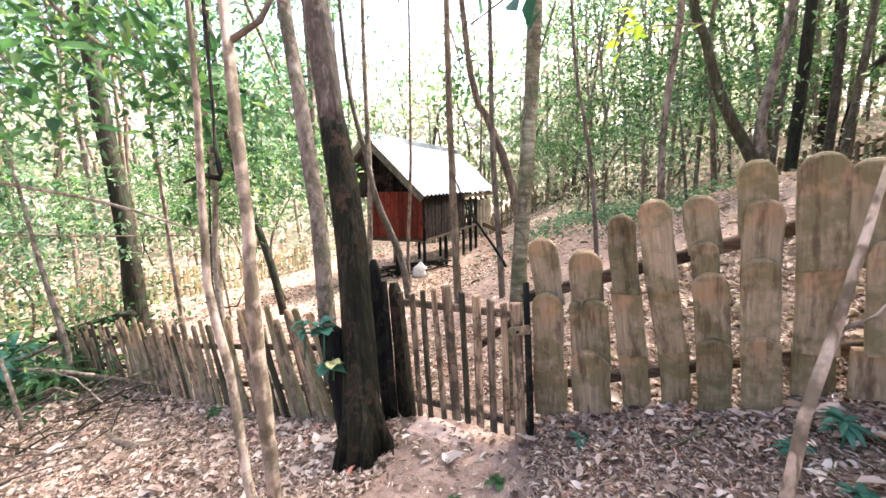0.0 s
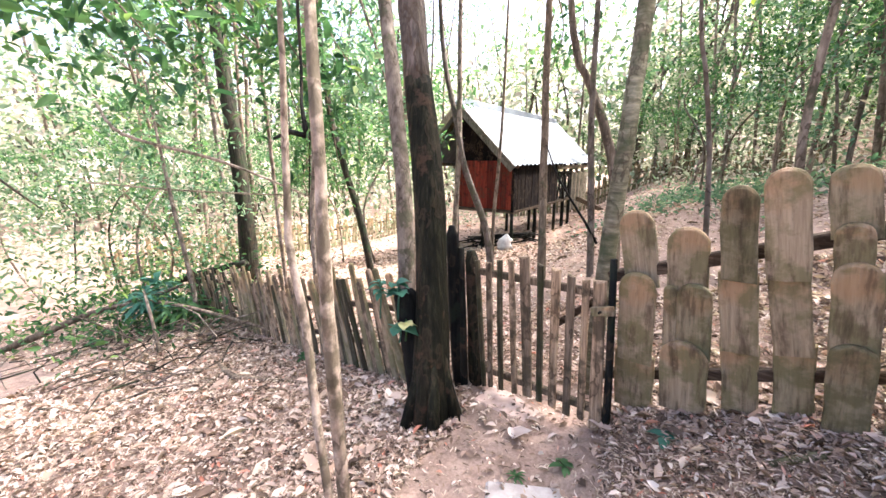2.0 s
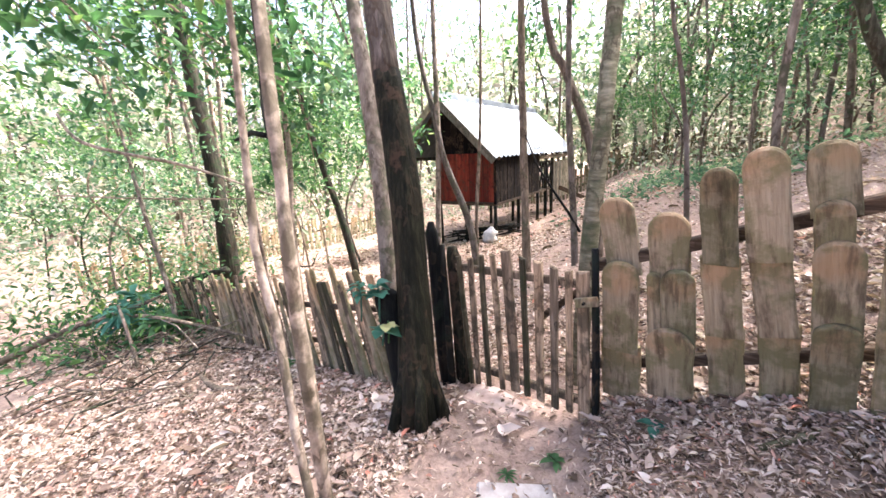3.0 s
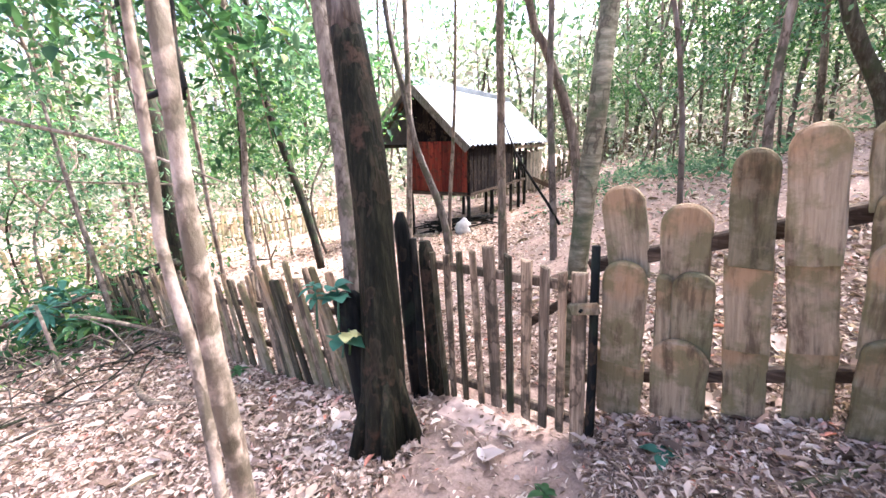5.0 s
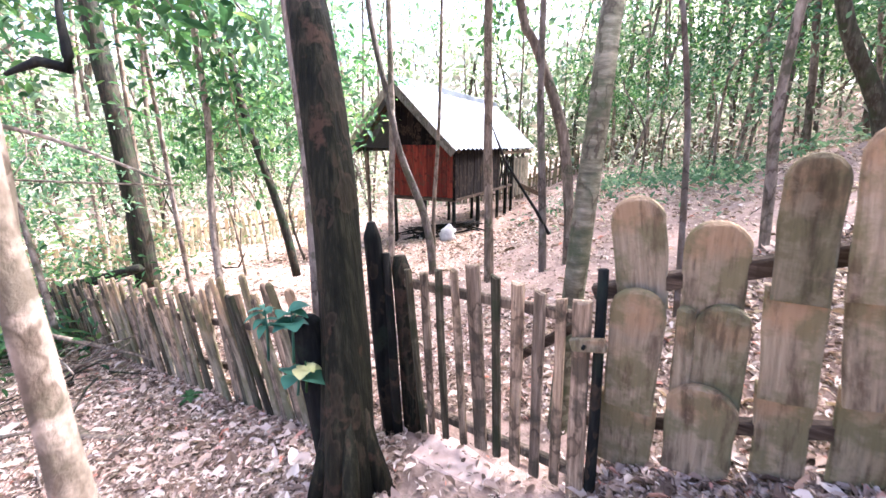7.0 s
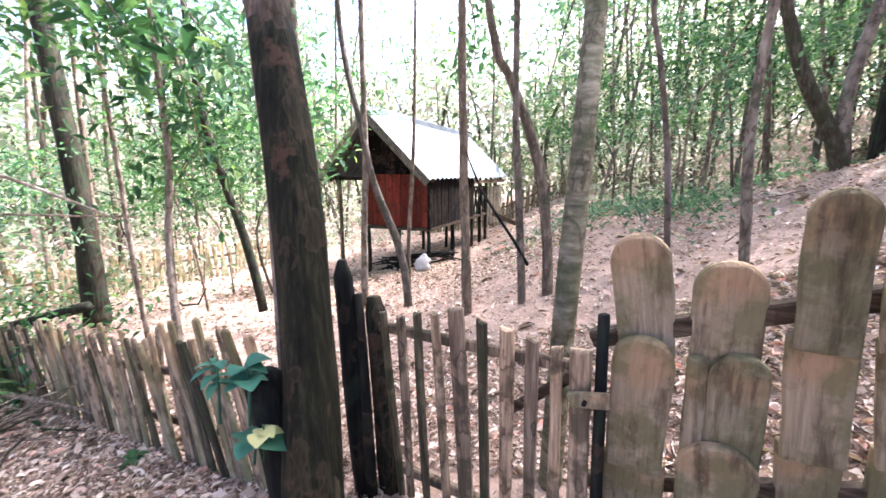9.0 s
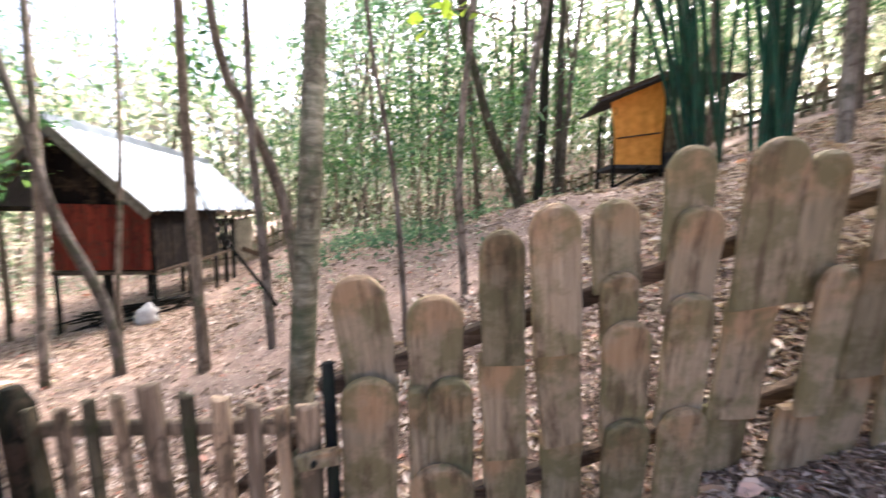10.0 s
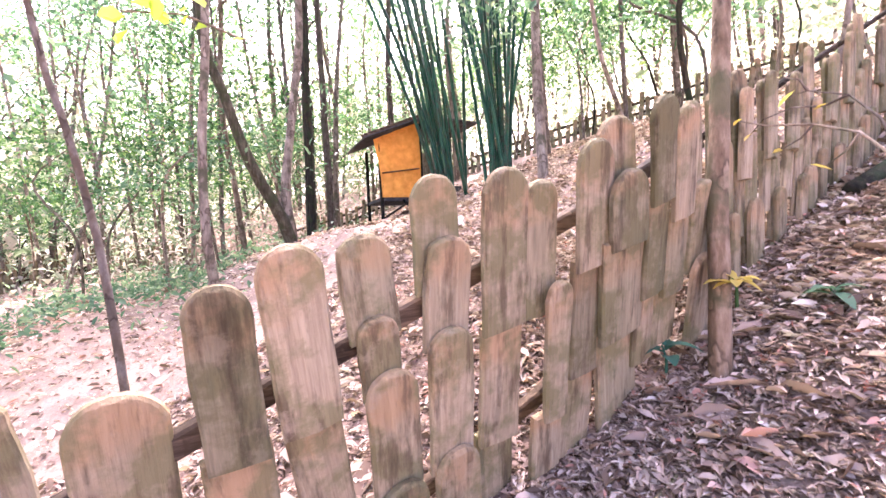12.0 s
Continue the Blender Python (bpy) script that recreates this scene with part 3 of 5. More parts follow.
def far_fence(label, line, height, gap):
    """A distant picket fence along a line of ground points."""
    t = thing("picket_fence", Matrix.Identity(4), label, "fence", "far fences")
    kinds = [board_mesh("picket", 0.09, height * f, a, M_PLANK, 0.02, 0, 0.01, 300 + i) for i, (f, a) in enumerate(((0.9, True), (1.0, True), (1.1, False), (0.8, False)))]
    for (x0, y0), (x1, y1) in zip(line, line[1:]):
        d = math.hypot(x1 - x0, y1 - y0)
        turn = math.atan2(y1 - y0, x1 - x0)
        n = int(d / gap)
        for i in range(n):
            x, y = x0 + (x1 - x0) * i / n, y0 + (y1 - y0) * i / n
            ob = part("picket", kinds[int(rng.integers(4))], None, t)
            ob.matrix_basis = Matrix.Translation((x, y, lz(x, y) - 0.08)) @ Matrix.Rotation(turn, 4, "Z") @ Matrix.Rotation(radians(rng.normal(0, 4)), 4, "Y")
        for z in (0.25, 0.6):
            for i in range(3):
                a, c = [(x0 + (x1 - x0) * q, y0 + (y1 - y0) * q) for q in (i / 3, (i + 1) / 3)]
                part("rail", beam((*a, lz(*a) + z * height), (*c, lz(*c) + z * height), 0.04, 0.05), M_RAIL, t)
    return t


far_fence("distant sunlit picket fence behind the hut", [(-4.0, 16.6), (-1.2, 15.9), (0.9, 17.2), (3.3, 18.2), (5.2, 14.5)], 0.95, 0.125)
far_fence("distant shaded fence along the upper slope", [(6.4, 11.4), (7.4, 8.9), (8.4, 6.8), (9.2, 5.0), (10.0, 3.0), (10.4, 0.6)], 0.6, 0.14)
far_fence("distant grey picket fence beyond the clearing", [(-9.4, 5.0), (-8.2, 7.4), (-7.2, 9.6), (-6.4, 12.2)], 0.85, 0.12)

# ---- hut on stilts ----
HX, HY = -1.76, 9.10
HZ = lz(HX, HY)
hut = thing("stilt_hut", pose(HX, HY, HZ, 0, 0, -10.1), "red and dark board hut on stilts under a corrugated roof, shade painted into the dark boards", "hut")
FL, EV, RD = 0.31 - HZ, 1.36 - HZ, 2.66 - HZ
REACH = {1: 1.40, -1: 1.22}   # from the ridge to each eave


def under_roof(x):
    """Height of the roof over a place across the hut."""
    side = 1 if x > XR else -1
    return RD - (RD - EV + 0.06) * abs(x - XR) / REACH[side]


XR = -1.26
for k in range(9):
    part("front_board", block(-1.46 + k * 0.163, -0.012 + 0.003 * (k % 2), FL, -1.46 + k * 0.163 + 0.16, 0.012, EV + 0.02), M_RED, hut)
for k in range(9):
    x0, x1 = -1.46 + k * 0.163, -1.46 + k * 0.163 + 0.16
    # near-black colour stands in for the shade under the roof
    part("gable_board", block(x0, 0.07, EV, x1, 0.09, min(under_roof(x0), under_roof(x1)) - 0.03), M_SHADE_WALL, hut)
for k in range(14):
    part("side_board", block(-0.012, 0.02 + k * 0.204, FL - 0.02, 0.012 + 0.003 * (k % 2), 0.02 + k * 0.204 + 0.2, EV + 0.06), M_SHADE_WALL, hut)
    part("side_board", block(-1.482, 0.02 + k * 0.204, FL, -1.46, 0.02 + k * 0.204 + 0.2, EV + 0.9), M_SHADE_WALL, hut)
part("back_wall", block(-1.46, 2.86, FL, 0, 2.89, EV + 0.1), M_SHADE_WALL, hut)
part("floor_deck", block(-1.5, -0.02, FL - 0.08, 0.03, 4.0, FL - 0.02), M_RAIL, hut)
part("corner_post", block(-0.03, -0.03, FL - 0.05, 0.035, 0.035, EV + 0.05), M_SHADE_WALL, hut)
for sx, sy in ((-0.02, 0.02), (-0.75, 0.05), (-1.45, 0.02), (-0.02, 1.4), (-1.45, 1.4), (-0.02, 2.8), (-0.35, 2.2), (-0.75, 2.8), (-1.45, 2.8), (-2.3, 0.2), (-2.3, 2.8)):
    c, s_ = math.cos(radians(-10.1)), math.sin(radians(-10.1))
    gz = lz(HX + sx * c - sy * s_, HY + sx * s_ + sy * c) - HZ - 0.1
    top = FL - 0.05 if sx > -2 else EV - 0.02
    smooth(part("stilt", tube([(sx, sy, gz), (sx + 0.01, sy, (gz + top) / 2), (sx, sy, top)], [0.045, 0.042, 0.04], 8, 0.1, sx + sy), M_CHAR if sx > -2 else M_BARK_MID, hut))
for sy in (3.45, 4.0):
    c, s_ = math.cos(radians(-10.1)), math.sin(radians(-10.1))
    gz = lz(HX + 0.03 * c - sy * s_, HY + 0.03 * s_ + sy * c) - HZ - 0.1
    smooth(part("porch_post", tube([(0.0, sy, gz), (0.0, sy, EV)], [0.05, 0.045], 8, 0.1, sy), M_CHAR, hut))
porch_rail = part("porch_rail", beam((0, 2.88, FL + 0.74), (0, 4.0, FL + 0.74), 0.05, 0.05), M_CHAR, hut)
for k in range(4):
    y0 = 2.9 + k * 0.27
    part("lattice_bar", beam((0, y0, FL + 0.02), (0, y0 + 0.27, FL + 0.72), 0.035, 0.045), M_CHAR, porch_rail)
    part("lattice_bar", beam((0.02, y0 + 0.27, FL + 0.02), (0.02, y0, FL + 0.72), 0.035, 0.045), M_CHAR, porch_rail)
part("eave_beam", beam((0.06, 2.7, EV - 0.17), (0.06, 5.8, EV - 0.17), 0.06, 0.09), M_BARK_TAN, hut, "reddish brown eave beam")
for k in range(9):
    part("screen_board", block(-0.012 + 0.004 * (k % 2), 4.15 + k * 0.185, FL - 0.42, 0.012 + 0.004 * (k % 2), 4.32 + k * 0.185, EV - 0.3 - 0.03 * (k % 3)), M_BARGE, hut)
part("stair_string", beam((0.2, 4.1, FL - 0.05), (0.9, 4.9, lz(-0.3, 13.5) - HZ), 0.05, 0.12), M_RAIL, hut)


def roof_sheet(side):
    """One corrugated slope, ridge to eave."""
    w, y0, y1, n = REACH[side], -0.34, 5.9, 104
    vs, fs = [], []
    for i in range(n + 1):
        y = y0 + (y1 - y0) * i / n
        wave = 0.024 * math.cos(i * math.pi / 2)
        for q in range(7):
            d = q / 6
            z = RD - (RD - EV + 0.06) * d + wave + 0.02 * math.sin(d * 3) * math.sin(y * 1.3)
            vs += [(XR + side * w * d, y, z), (XR + side * w * d, y, z - 0.004)]
    for i in range(n):
        for q in range(6):
            a, c = (i * 7 + q) * 2, ((i + 1) * 7 + q) * 2
            fs += [(a, a + 2, c + 2, c), (a + 1, c + 1, c + 3, a + 3)]
    return vs, fs


roof = smooth(part("roof", roof_sheet(1), M_TIN, hut, "pale corrugated metal roof slope"))
smooth(part("roof", roof_sheet(-1), M_TIN, hut, "pale corrugated metal roof slope"))
part("ridge_cap", joined(beam((XR - 0.06, -0.36, RD + 0.0), (XR - 0.06, 5.92, RD + 0.0), 0.03, 0.14), beam((XR + 0.06, -0.36, RD + 0.005), (XR + 0.06, 5.92, RD + 0.005), 0.03, 0.14)), M_TIN, roof)
for side in (1, -1):
    part("bargeboard", beam((XR, -0.36, RD - 0.09), (XR + side * REACH[side], -0.36, EV - 0.15), 0.035, 0.15), M_BARGE, roof)
for y in (0.0, 1.4, 2.85, 4.2, 5.3):
    for side in (1, -1):
        part("rafter", beam((XR, y + 0.03, RD - 0.09), (XR + side * (REACH[side] - 0.04), y + 0.03, EV - 0.12), 0.05, 0.08), M_RAIL, roof)
part("tie_beam", beam((-2.42, 0.1, EV - 0.07), (0.05, 0.1, EV - 0.07), 0.06, 0.08), M_CHAR, hut)
part("purlin", beam((-2.35, -0.2, EV - 0.08), (-2.35, 5.7, EV - 0.08), 0.06, 0.08), M_RAIL, hut)

# things under the hut
for k, (x, y, r) in enumerate(((-2.35, 9.35, 0.24), (-2.75, 9.6, 0.22), (-2.1, 9.7, 0.2), (-1.6, 9.9, 0.22))):
    z = lz(x, y)
    t = thing("brushwood_pile", Matrix.Translation((x, y, z)), "dark heap of old branches under the hut", "wood pile", "brushwood under the hut")
    for j in range(12):
        a = rng.uniform(0, math.pi)
        c, h = Vector((rng.normal(0, 0.08), rng.normal(0, 0.08), 0.03 + 0.02 * j)), Vector((math.cos(a), math.sin(a), rng.uniform(-0.1, 0.15))) * rng.uniform(0.25, 0.45)
        smooth(part("branch", tube([c - h, c + Vector((0, 0, 0.02)), c + h], [0.012, 0.02, 0.01], 6, 0.1, j), M_CHAR, t))


def sack(x, y):
    z = lz(x, y)
    vs, fs = [], []
    rings, segs = 9, 14
    for i in range(rings + 1):
        q = i / rings
        r = 0.16 * (math.sin(math.pi * min(0.98, 0.16 + 0.84 * q)) ** 0.7) * (1 - 0.35 * q)
        for k in range(segs):
            a = 2 * math.pi * k / segs
            n = 1 + 0.7 * noise.noise(Vector((math.cos(a) * 2.2, math.sin(a) * 2.2, q * 4)))
            vs.append((math.cos(a) * r * n * 1.15 + 0.06 * q, math.sin(a) * r * n * 0.8, q * 0.36 - 0.01))
    for i in range(rings):
        for k in range(segs):
            fs.append((i * segs + k, i * segs + (k + 1) % segs, (i + 1) * segs + (k + 1) % segs, (i + 1) * segs + k))
    fs += [tuple(range(segs))[::-1], tuple(rings * segs + k for k in range(segs))]
    ob = smooth(part("sack", (vs, fs), M_WHITE))
    ob.location = (x, y, z)
    tagged(ob, "crumpled white sack standing on the ground before the hut", "sack")


sack(-1.84, 8.8)

# ---- orange-fronted shed on the slope ----
SX, SY = 5.14, 6.30
SZ = lz(SX, SY)
shed = thing("coop_shed", pose(SX, SY, 0, 0, 0, math.degrees(math.atan2(-0.41, 0.91))), "small raised shed with a hanging orange cloth front and dark roof", "shed")


def cloth(w, z0, z1l, z1r):
    vs, fs = [], []
    nx_, nz_ = 14, 12
    for side in (0, 0.012):
        for j in range(nz_ + 1):
            for i in range(nx_ + 1):
                q, v = i / nx_, j / nz_
                top = z1l + (z1r - z1l) * q
                x = w * q - 0.1 * (v ** 2) * (1 - q)
                vs.append((x, side + 0.012 * math.sin(q * 21 + v) + 0.01 * math.sin(v * 9), z0 + (top - z0) * v))
    m = (nx_ + 1) * (nz_ + 1)
    for j in range(nz_):
        for i in range(nx_):
            a = j * (nx_ + 1) + i
            fs += [(a, a + 1, a + nx_ + 2, a + nx_ + 1), (a + m, a + m + nx_ + 1, a + m + nx_ + 2, a + m + 1)]
    return vs, fs


smooth(part("cloth_front", cloth(0.70, 2.14, 3.08, 3.42), M_ORANGE, shed, "bright orange cloth panel with a sagging fold"))
part("fold_bar", beam((0.0, -0.03, 2.53), (0.66, -0.03, 2.62), 0.02, 0.022), M_RAIL, shed)
C3, S3 = math.cos(math.atan2(-0.41, 0.91)), math.sin(math.atan2(-0.41, 0.91))
for lx, ly, top in ((0.0, 0.04, 3.05), (0.72, 0.04, 3.4), (0.0, 0.85, 3.05), (0.95, 0.85, 3.35), (1.5, 0.45, 3.4)):
    gz = lz(SX + lx * C3 - ly * S3, SY + lx * S3 + ly * C3) - 0.08
    part("leg", beam((lx, ly, gz), (lx, ly, top), 0.05, 0.05), M_CHAR, shed)
part("cross_brace", beam((0.02, 0.0, 1.8), (0.55, 0.0, 2.12), 0.035, 0.035), M_CHAR, shed)
part("cross_brace", beam((0.7, 0.0, 1.75), (0.35, 0.0, 2.1), 0.035, 0.035), M_CHAR, shed)
part("floor_deck", block(-0.02, 0.02, 2.08, 1.5, 0.9, 2.14), M_TAR, shed)
part("shelf_box", block(0.78, 0.05, 2.12, 1.5, 0.85, 2.34), M_TAR, shed)
part("back_panel", block(0.3, 0.9, 2.14, 1.5, 0.93, 3.1), M_BARGE, shed)
part("roof", joined(beam((-0.32, 0.4, 3.04), (0.75, 0.4, 3.46), 1.25, 0.03), beam((0.7, 0.4, 3.46), (1.75, 0.4, 3.42), 1.25, 0.03)), M_TAR, shed)
part("roof_batten", beam((-0.35, -0.2, 3.06), (0.75, -0.2, 3.5), 0.04, 0.05), M_RAIL, shed)


# ---- trees ----
def tree(label, pts, rads, material, crown=None, limbs=(), segs=10, group="", rough=0.1, limb_bark=None):
    """A trunk, its limbs and a crown, standing at the first point."""
    base = Vector(pts[0])
    base.z = lz(base.x, base.y)
    t = thing("tree", Matrix.Translation(base), label, "tree", group)
    smooth(part("trunk", tube([Vector(p) - base - Vector((0, 0, 0.12 if i == 0 else 0)) for i, p in enumerate(pts)], rads, segs, rough, base.x), material, t))
    for lp, lr in limbs:
        smooth(part("limb", tube([Vector(p) - base for p in lp], lr, 9, 0.1, base.y), limb_bark or material, t))
    if crown:
        ob = part("crown", crown, None, t)
        ob.location = Vector(pts[-1]) - base
    return t


def crown_mesh(name, n, r, squash, size, material, seed, clumps=22):
    """Leaves in many uneven clumps with gaps between them, about the origin."""
    g = np.random.default_rng(seed)
    c = g.normal(0, 1, (clumps, 3)) * (r * 0.6, r * 0.6, r * squash * 0.6)
    p = c[g.integers(0, clumps, n)] + g.normal(0, 1, (n, 3)) * (r * 0.2, r * 0.2, r * 0.13)
    v, f = leaves(p, g.uniform(0.6, 1.3, n) * size, 0.35, g)
    return leaf_mesh(name, v, f, material)


CROWNS = [crown_mesh("crown", 2400, 2.0, 0.7, 0.115, M_LEAF, 11), crown_mesh("crown", 2100, 1.8, 0.9, 0.115, M_LEAF_PALE, 12),
          crown_mesh("crown", 2700, 2.2, 0.6, 0.12, M_LEAF, 13), crown_mesh("crown", 1800, 1.6, 1.0, 0.115, M_LEAF_PALE, 14)]
SPRAYS = [crown_mesh("crown", 500, 1.0, 0.5, 0.105, M_LEAF, 21, 9), crown_mesh("crown", 440, 1.1, 0.4, 0.1, M_LEAF_PALE, 22, 9), crown_mesh("crown", 520, 1.0, 0.55, 0.1, M_LEAF, 23, 10)]

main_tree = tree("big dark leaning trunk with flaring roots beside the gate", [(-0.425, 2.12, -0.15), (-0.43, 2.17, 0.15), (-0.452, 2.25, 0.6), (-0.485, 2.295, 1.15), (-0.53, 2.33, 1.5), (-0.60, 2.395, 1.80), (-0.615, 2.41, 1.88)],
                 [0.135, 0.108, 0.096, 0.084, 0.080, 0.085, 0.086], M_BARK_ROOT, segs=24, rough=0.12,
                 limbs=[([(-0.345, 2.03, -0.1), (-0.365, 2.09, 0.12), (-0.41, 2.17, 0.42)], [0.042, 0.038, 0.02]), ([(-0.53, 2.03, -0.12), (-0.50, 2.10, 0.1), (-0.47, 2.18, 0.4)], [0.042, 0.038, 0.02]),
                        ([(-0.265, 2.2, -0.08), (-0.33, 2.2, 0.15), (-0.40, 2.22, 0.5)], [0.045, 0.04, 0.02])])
mb = main_tree.location.copy()
smooth(part("upper_trunk", tube([Vector(p) - mb for p in ((-0.61, 2.40, 1.84), (-0.71, 2.48, 2.5), (-0.95, 2.66, 4.2), (-1.2, 2.8, 7.5))], [0.079, 0.078, 0.07, 0.045], 16, 0.1, 4), M_BARK_GREY, main_tree, "paler grey bark above a torn dark sheath"))
for v in main_tree.children[0].data.vertices:
    if v.co.z > 1.84 - mb.z:
        v.co.z += 0.05 * noise.noise(v.co * 23) + 0.02
part("crown", CROWNS[2], None, main_tree).location = Vector((-1.2, 2.8, 7.5)) - mb
tree("pale rough trunk standing close behind the fence", [(-1.08, 3.1, -0.2), (-1.12, 3.14, 0.8), (-1.19, 3.24, 1.3), (-1.30, 3.36, 1.7), (-1.40, 3.46, 2.2), (-1.7, 3.75, 3.6), (-2.0, 4.1, 7.0)], [0.078, 0.072, 0.068, 0.066, 0.064, 0.056, 0.04], M_BARK_PALE, CROWNS[1], segs=12)
tree("pale smooth sapling forking into two stems near its foot", [(-0.335, 1.25, -0.05), (-0.36, 1.262, 0.35), (-0.357, 1.25, 0.65), (-0.35, 1.237, 0.8), (-0.366, 1.243, 0.95), (-0.36, 1.236, 1.1), (-0.35, 1.228, 1.25), (-0.354, 1.239, 1.4), (-0.374, 1.26, 1.55), (-0.397, 1.286, 1.7), (-0.44, 1.34, 2.0), (-0.56, 1.46, 2.8), (-0.7, 1.6, 5.0)],
     [0.026, 0.024, 0.0235, 0.0245, 0.0235, 0.0225, 0.022, 0.0215, 0.021, 0.0205, 0.02, 0.016, 0.01], M_BARK_WHITE, SPRAYS[1], segs=14, rough=0.26,
     limbs=[([(-0.42, 1.27, -0.02), (-0.50, 1.30, 0.45), (-0.565, 1.355, 0.70), (-0.585, 1.365, 0.85), (-0.63, 1.38, 1.0), (-0.665, 1.395, 1.15), (-0.68, 1.42, 1.3), (-0.67, 1.42, 1.5), (-0.64, 1.41, 1.8), (-0.66, 1.44, 2.3), (-0.72, 1.5, 3.4)], [0.018, 0.0175, 0.017, 0.0165, 0.0165, 0.016, 0.0145, 0.013, 0.011, 0.008, 0.003]),
            ([(-0.43, 1.33, 1.96), (-0.33, 1.35, 2.02), (-0.2, 1.4, 2.25)], [0.012, 0.01, 0.006])])
tree("ringed mossy green trunk behind the gate", [(0.42, 2.73, -0.05), (0.445, 2.78, 0.7), (0.475, 2.85, 1.2), (0.497, 2.92, 1.5), (0.513, 2.97, 1.9), (0.535, 3.03, 2.4), (0.65, 3.2, 6.5)], [0.052, 0.049, 0.048, 0.048, 0.047, 0.046, 0.034], M_BARK_MOSS, CROWNS[0], segs=14, rough=0.05)
tree("thin straight grey-brown trunk in the clearing", [(-0.33, 5.1, -0.1), (-0.355, 5.13, 0.5), (-0.40, 5.22, 1.2), (-0.42, 5.25, 1.9), (-0.45, 5.3, 2.6), (-0.5, 5.4, 6.5)], [0.052, 0.05, 0.047, 0.045, 0.043, 0.024], M_BARK_MID, SPRAYS[0])
tree("slender pale trunk crossing before the hut", [(-1.31, 6.2, -0.4), (-1.36, 6.2, 0.1), (-1.48, 6.2, 0.55), (-1.78, 6.2, 1.3), (-1.92, 6.2, 1.95), (-2.18, 6.25, 3.1), (-2.3, 6.3, 5.0)], [0.062, 0.06, 0.056, 0.05, 0.045, 0.036, 0.02], M_BARK_PALE, SPRAYS[1])
tree("slim upright pale stem before the hut", [(-1.33, 6.3, -0.35), (-1.33, 6.3, 0.5), (-1.28, 6.3, 1.2), (-1.24, 6.3, 2.0), (-1.22, 6.3, 2.9), (-1.2, 6.35, 5.0)], [0.03, 0.028, 0.026, 0.024, 0.02, 0.012], M_BARK_MID, SPRAYS[2])
tree("slim pale stem beside the hut corner", [(-1.95, 6.2, -0.4), (-1.93, 6.2, 0.5), (-1.88, 6.2, 1.5), (-1.88, 6.2, 2.4), (-1.9, 6.25, 3.2), (-1.9, 6.3, 5.5)], [0.05, 0.046, 0.043, 0.04, 0.036, 0.02], M_BARK_PALE, SPRAYS[1])
tree("curved slender trunk bowing beside the roof", [(0.49, 5.1, 0.1), (0.45, 5.1, 0.67), (0.41, 5.1, 1.06), (0.34, 5.1, 1.48), (0.22, 5.1, 1.85), (0.02, 5.1, 2.31), (-0.15, 5.1, 2.75), (-0.4, 5.2, 5.0)], [0.055, 0.052, 0.049, 0.047, 0.045, 0.042, 0.038, 0.02], M_BARK_MID, SPRAYS[0])
tree("slim grey stem with a broken stick leaning on it", [(0.24, 5.0, 0.05), (0.19, 5.0, 0.79), (0.14, 5.0, 1.43), (0.10, 5.0, 2.28), (0.05, 5.1, 5.0)], [0.042, 0.038, 0.034, 0.03, 0.014], M_BARK_PALE, SPRAYS[2])
tree("dark upright trunk on the far side of the low fence", [(-5.68, 5.4, -0.6), (-5.64, 5.4, 0.2), (-5.75, 5.45, 1.6), (-5.95, 5.5, 3.2), (-6.1, 5.5, 7.0)], [0.17, 0.14, 0.13, 0.12, 0.08], M_BARK_DARK, CROWNS[0], segs=12)
tree("thin dark stem leaning over the clearing", [(-3.35, 5.9, -0.4), (-3.5, 5.9, 0.3), (-3.85, 5.95, 1.3), (-4.15, 6.0, 2.3), (-4.4, 6.1, 4.5)], [0.065, 0.06, 0.055, 0.05, 0.03], M_BARK_DARK, SPRAYS[0])
tree("curved olive-brown forked trunk on the upper slope", [(3.72, 6.5, 1.2), (3.5, 6.5, 1.76), (3.22, 6.5, 2.25), (3.07, 6.5, 2.55), (2.81, 6.5, 3.36), (2.61, 6.5, 4.06), (2.5, 6.6, 7.0)], [0.092, 0.083, 0.075, 0.07, 0.06, 0.054, 0.035], M_BARK_OLIVE, CROWNS[3], segs=12, limb_bark=M_BARK_PALE,
     limbs=[([(3.62, 6.5, 1.5), (3.55, 6.5, 2.1), (3.62, 6.5, 2.65), (3.80, 6.5, 3.7), (3.92, 6.5, 4.7), (4.0, 6.6, 7.5)], [0.075, 0.068, 0.06, 0.054, 0.05, 0.03])])
tree("dark straight trunk beside the forked tree", [(4.16, 6.9, 1.2), (4.20, 6.9, 2.6), (4.22, 6.9, 3.9), (4.26, 6.9, 5.1), (4.3, 7.0, 8.0)], [0.075, 0.072, 0.068, 0.066, 0.04], M_BARK_DARK, CROWNS[1])
tree("slim mottled sapling on the bank behind the fence", [(1.82, 4.3, 0.5), (1.76, 4.3, 1.15), (1.72, 4.3, 1.6), (1.74, 4.3, 2.2), (1.82, 4.3, 3.2), (1.9, 4.35, 5.5)], [0.036, 0.034, 0.032, 0.03, 0.025, 0.012], M_BARK_PALE, SPRAYS[0])
tree("thin leaning grey sapling on the bank behind the fence", [(1.12, 3.6, 0.2), (1.08, 3.6, 0.8), (1.02, 3.6, 1.5), (0.93, 3.6, 2.05), (0.85, 3.6, 2.5), (0.7, 3.65, 4.5)], [0.019, 0.018, 0.017, 0.015, 0.013, 0.006], M_BARK_PATCH, SPRAYS[2])
